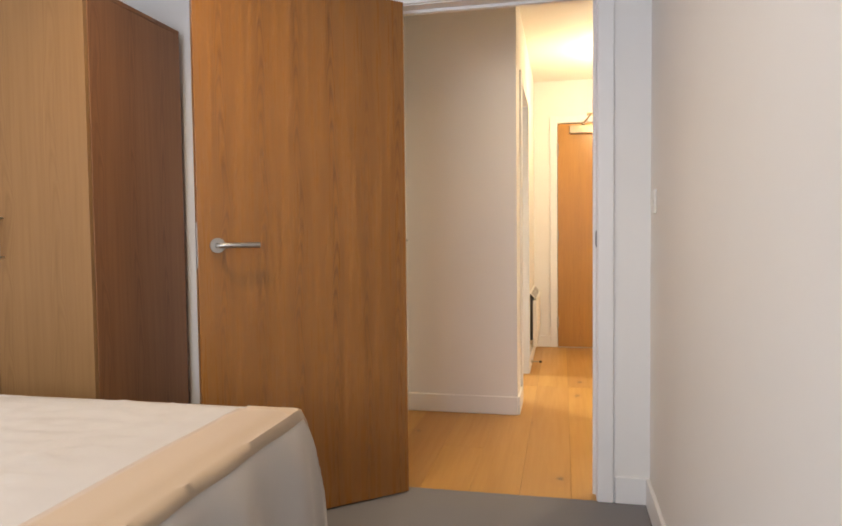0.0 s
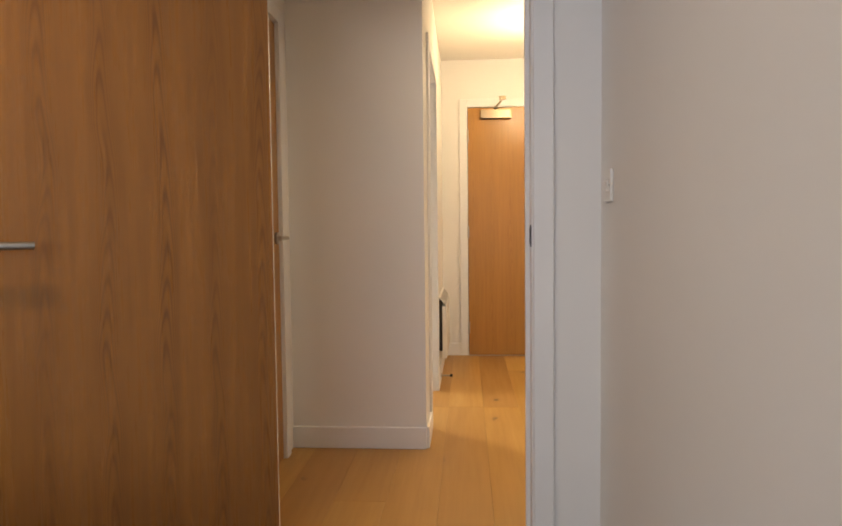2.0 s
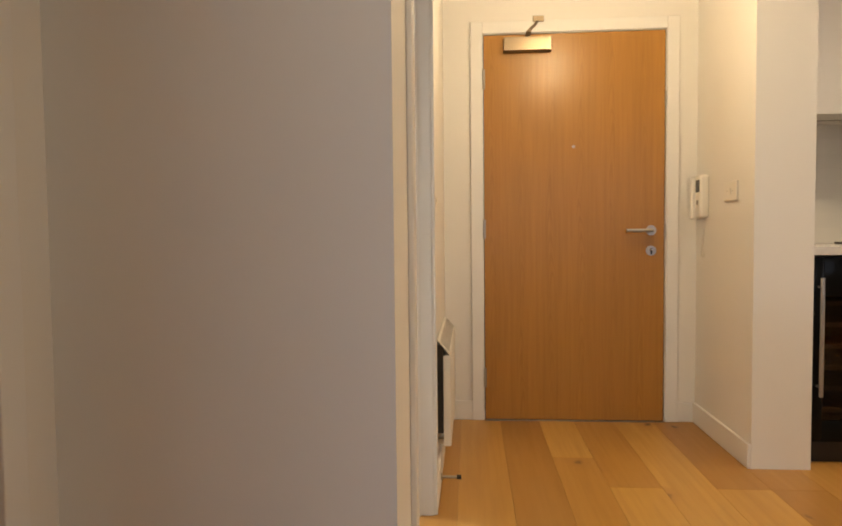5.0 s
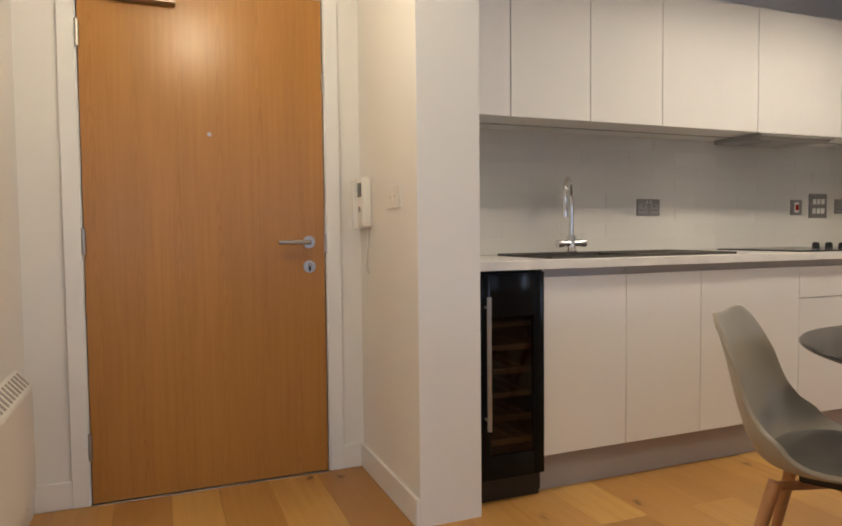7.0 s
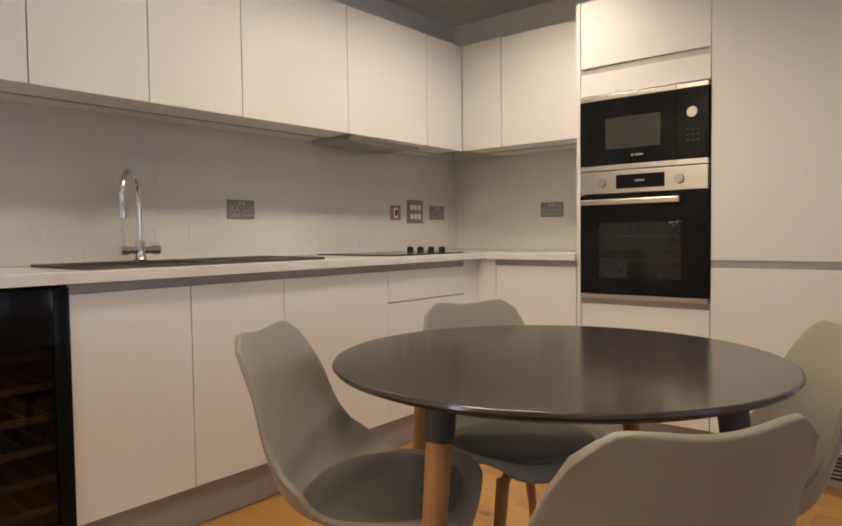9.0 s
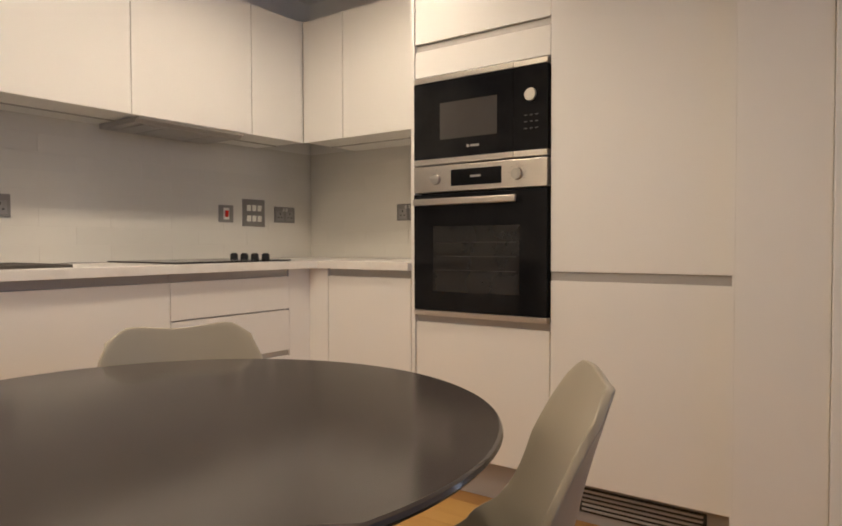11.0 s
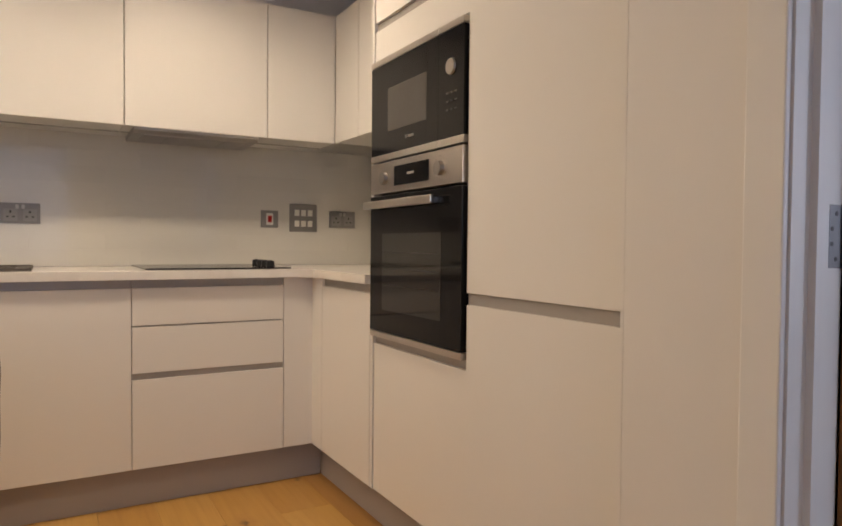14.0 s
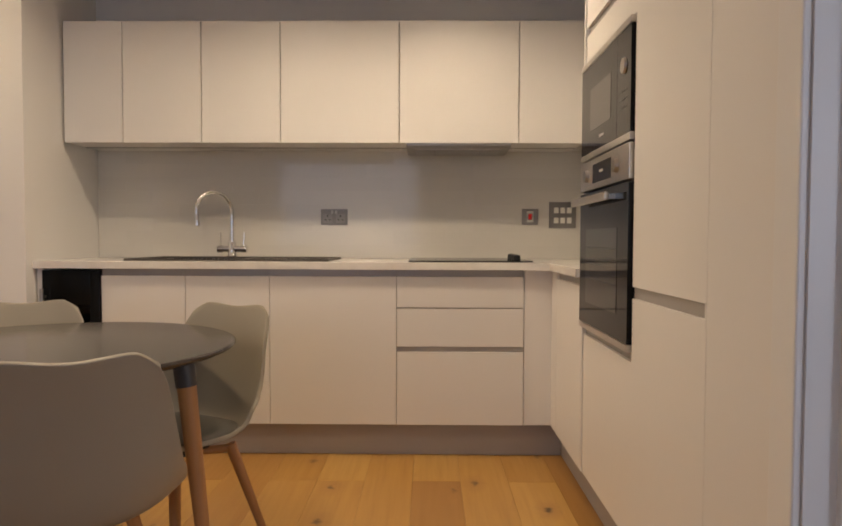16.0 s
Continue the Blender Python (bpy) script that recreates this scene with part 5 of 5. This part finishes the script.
def dining_chair():
    t = thing("dining_chair", 0, 0, 0, "stone-grey moulded shell chair with padded seat at the table", "chair", "chairs round the table")
    sh = part("shell", chair_shell(), SHELL, t, "stone-grey moulded plastic shell", 70)
    so = sh.modifiers.new("thickness", "SOLIDIFY")
    so.thickness, so.offset = 0.013, -1.0
    be = sh.modifiers.new("round", "BEVEL")
    be.width, be.segments, be.limit_method, be.angle_limit = 0.0055, 3, "ANGLE", radians(50)
    bm = bmesh.new()
    rings = []
    for k, (s, z) in enumerate(((0.86, 0.428), (0.97, 0.434), (1.0, 0.442), (0.97, 0.451), (0.86, 0.457), (0.6, 0.460), (0.3, 0.461))):
        ring = []
        for i in range(40):
            a = 2 * math.pi * i / 40
            ex = 0.204 * s * math.copysign(abs(math.cos(a)) ** 0.8, math.cos(a))
            ey = 0.180 * s * math.copysign(abs(math.sin(a)) ** 0.8, math.sin(a)) + 0.035
            ring.append(bm.verts.new((ex, ey, z + 0.012 * (ex / 0.2) ** 2)))
        rings.append(ring)
    for a, b in zip(rings, rings[1:]):
        for i in range(40):
            bm.faces.new((a[i], a[(i + 1) % 40], b[(i + 1) % 40], b[i]))
    bm.faces.new(rings[-1])
    bm.faces.new(rings[0][::-1])
    part("seat_pad", bm, PAD, t, "grey leatherette seat pad", 70)
    for sx in (-1, 1):
        for sy in (-1, 1):
            part("leg", tube((sx * 0.115, sy * 0.115 + 0.01, 0.385), (sx * 0.215, sy * 0.205 + 0.01, 0.0), 0.018, 0.011, 18), BEECH, t, "tapered beech leg")
    bm = tube((-0.122, -0.112, 0.372), (0.122, 0.132, 0.372), 0.013, seg=12)
    part("brace", bm, BEECH, t)
    part("brace", tube((-0.122, 0.132, 0.372), (0.122, -0.112, 0.372), 0.013, seg=12), BEECH, t)
    part("mount", box(-0.075, 0.075, -0.06, 0.08, 0.380, 0.406, 0.004), BLACK, t)
    return t


TABLE = (0.814, -1.926)
dining_table(*TABLE)
# middle of each backrest, and the way the chair faces
CHAIRS = ((0.425, -1.375, -62), (1.180, -1.430, 245), (1.172, -2.448, 118), (0.238, -2.432, 55))
first = dining_chair()
for _i, (_x, _y, _a) in enumerate(CHAIRS):
    _c, _s = math.cos(math.radians(_a)), math.sin(math.radians(_a))
    _m = pose(_x + 0.255 * _c, _y + 0.255 * _s, 0, 0, 0, _a - 90)
    if _i == 0:
        first.matrix_world = _m
    else:
        copy_thing(first, _m)


# ---------------------------------------------------------------- pieces of floors and walls
rng = random.Random(7)
BW = 0.205
setting("floor_oak", box(-2.29, 2.515, -6.6, 0.1, -0.0175, -0.012), GAP_SHADE, "wide oiled oak floorboards running along the hall", "floor")
floor_oak = bpy.data.objects["floor_oak"]
_board = {}


def board_mesh(length, width):
    key = (round(length, 2), round(width, 3))
    if key not in _board:
        bm = box(-width / 2, width / 2, -length / 2, length / 2, -0.012, 0.0)
        bmesh.ops.bevel(bm, geom=[e for e in bm.edges if all(v.co.z > -0.001 for v in e.verts)], offset=0.0007, segments=1, affect="EDGES")
        _board[key] = mesh_of("board", bm, BOARDS, 30)
    return _board[key]


def lay(x0, x1, y0, y1):
    x = x0
    while x < x1 - 0.02:
        w = min(BW, x1 - x)
        y = y0 - rng.choice((0.0, 0.45, 0.9, 1.35))
        while y < y1 - 0.02:
            a, b = max(y, y0), min(y + 1.9, y1)
            if b - a > 0.05:
                ob = new("board", board_mesh(b - a - 0.0006, w - 0.0006))
                ob.location = (x + w / 2, (a + b) / 2, 0.0)
                ob.parent = floor_oak
            y += 1.9
        x += BW


lay(-2.29, -0.88, -3.47, 0.1)
lay(-0.88, 2.51, -6.6, 0.02)

# bathroom wall tiles
tiles = bpy.data.objects["wall_bath_end"]
_tm = mesh_of("tile", box(-0.5995, 0.5995, -0.008, 0.0, -0.1745, 0.1745, 0.0008), BATH_TILE)
for _r in range(6):
    for _c in range(2):
        ob = new("tile", _tm)
        ob.location = (-3.50 + _c * 1.2, 0.148, 0.36 + _r * 0.35)
        ob.parent = tiles

# brick-bond splashback tiles
_glaze = {}


def lay_tiles(owner, length, joint, put):
    """Courses of 300 x 75 mm tiles along a wall of that length; joint: where the upright joints of the even courses fall."""
    for row in range(8):
        a = (joint + (0.15 if row % 2 == 0 else 0.0)) % 0.3 - 0.3
        while a < length:
            p, q = max(a, 0.0) + 0.0006, min(a + 0.3, length) - 0.0006
            if q - p > 0.01:
                key = round(q - p, 3)
                if key not in _glaze:
                    _glaze[key] = mesh_of("tile", box(-(q - p) / 2, (q - p) / 2, -0.0046, 0.0, -0.0369, 0.0369, 0.0004, 1), SPLASH)
                ob = new("tile", _glaze[key])
                ob.matrix_world = put((p + q) / 2, 0.930 + 0.075 * (row + 0.5)) @ pose(0, 0, 0, rng.gauss(0, 0.32), 0, rng.gauss(0, 0.10))
                ob.parent = bpy.data.objects[owner]
            a += 0.3


lay_tiles("splashback_back", 3.036, 1.059, lambda u, z: pose(-0.009 + u, -0.0042, z))
lay_tiles("splashback_side", 1.174, 0.12, lambda u, z: pose(3.0318, -0.010 - u, z, 0, 0, -90))

# building across the street, seen only as a reflection
t = thing("apartment_building", 1.0, -24.0, -6.0, "pale rendered building across the street", "building")
part("wall", box(-20, 20, -4, 0, 0, 14), FACADE, t)
for _r in range(4):
    for _c in range(9):
        wv = part("window", box(-14.6 + _c * 3.6, -13.2 + _c * 3.6, 0.0, 0.05, 1.2 + _r * 3.1, 2.8 + _r * 3.1), BLACK_GLASS, t)
        part("sill", box(-14.7 + _c * 3.6, -13.1 + _c * 3.6, 0.0, 0.12, 1.1 + _r * 3.1, 1.2 + _r * 3.1), TRIM, wv)
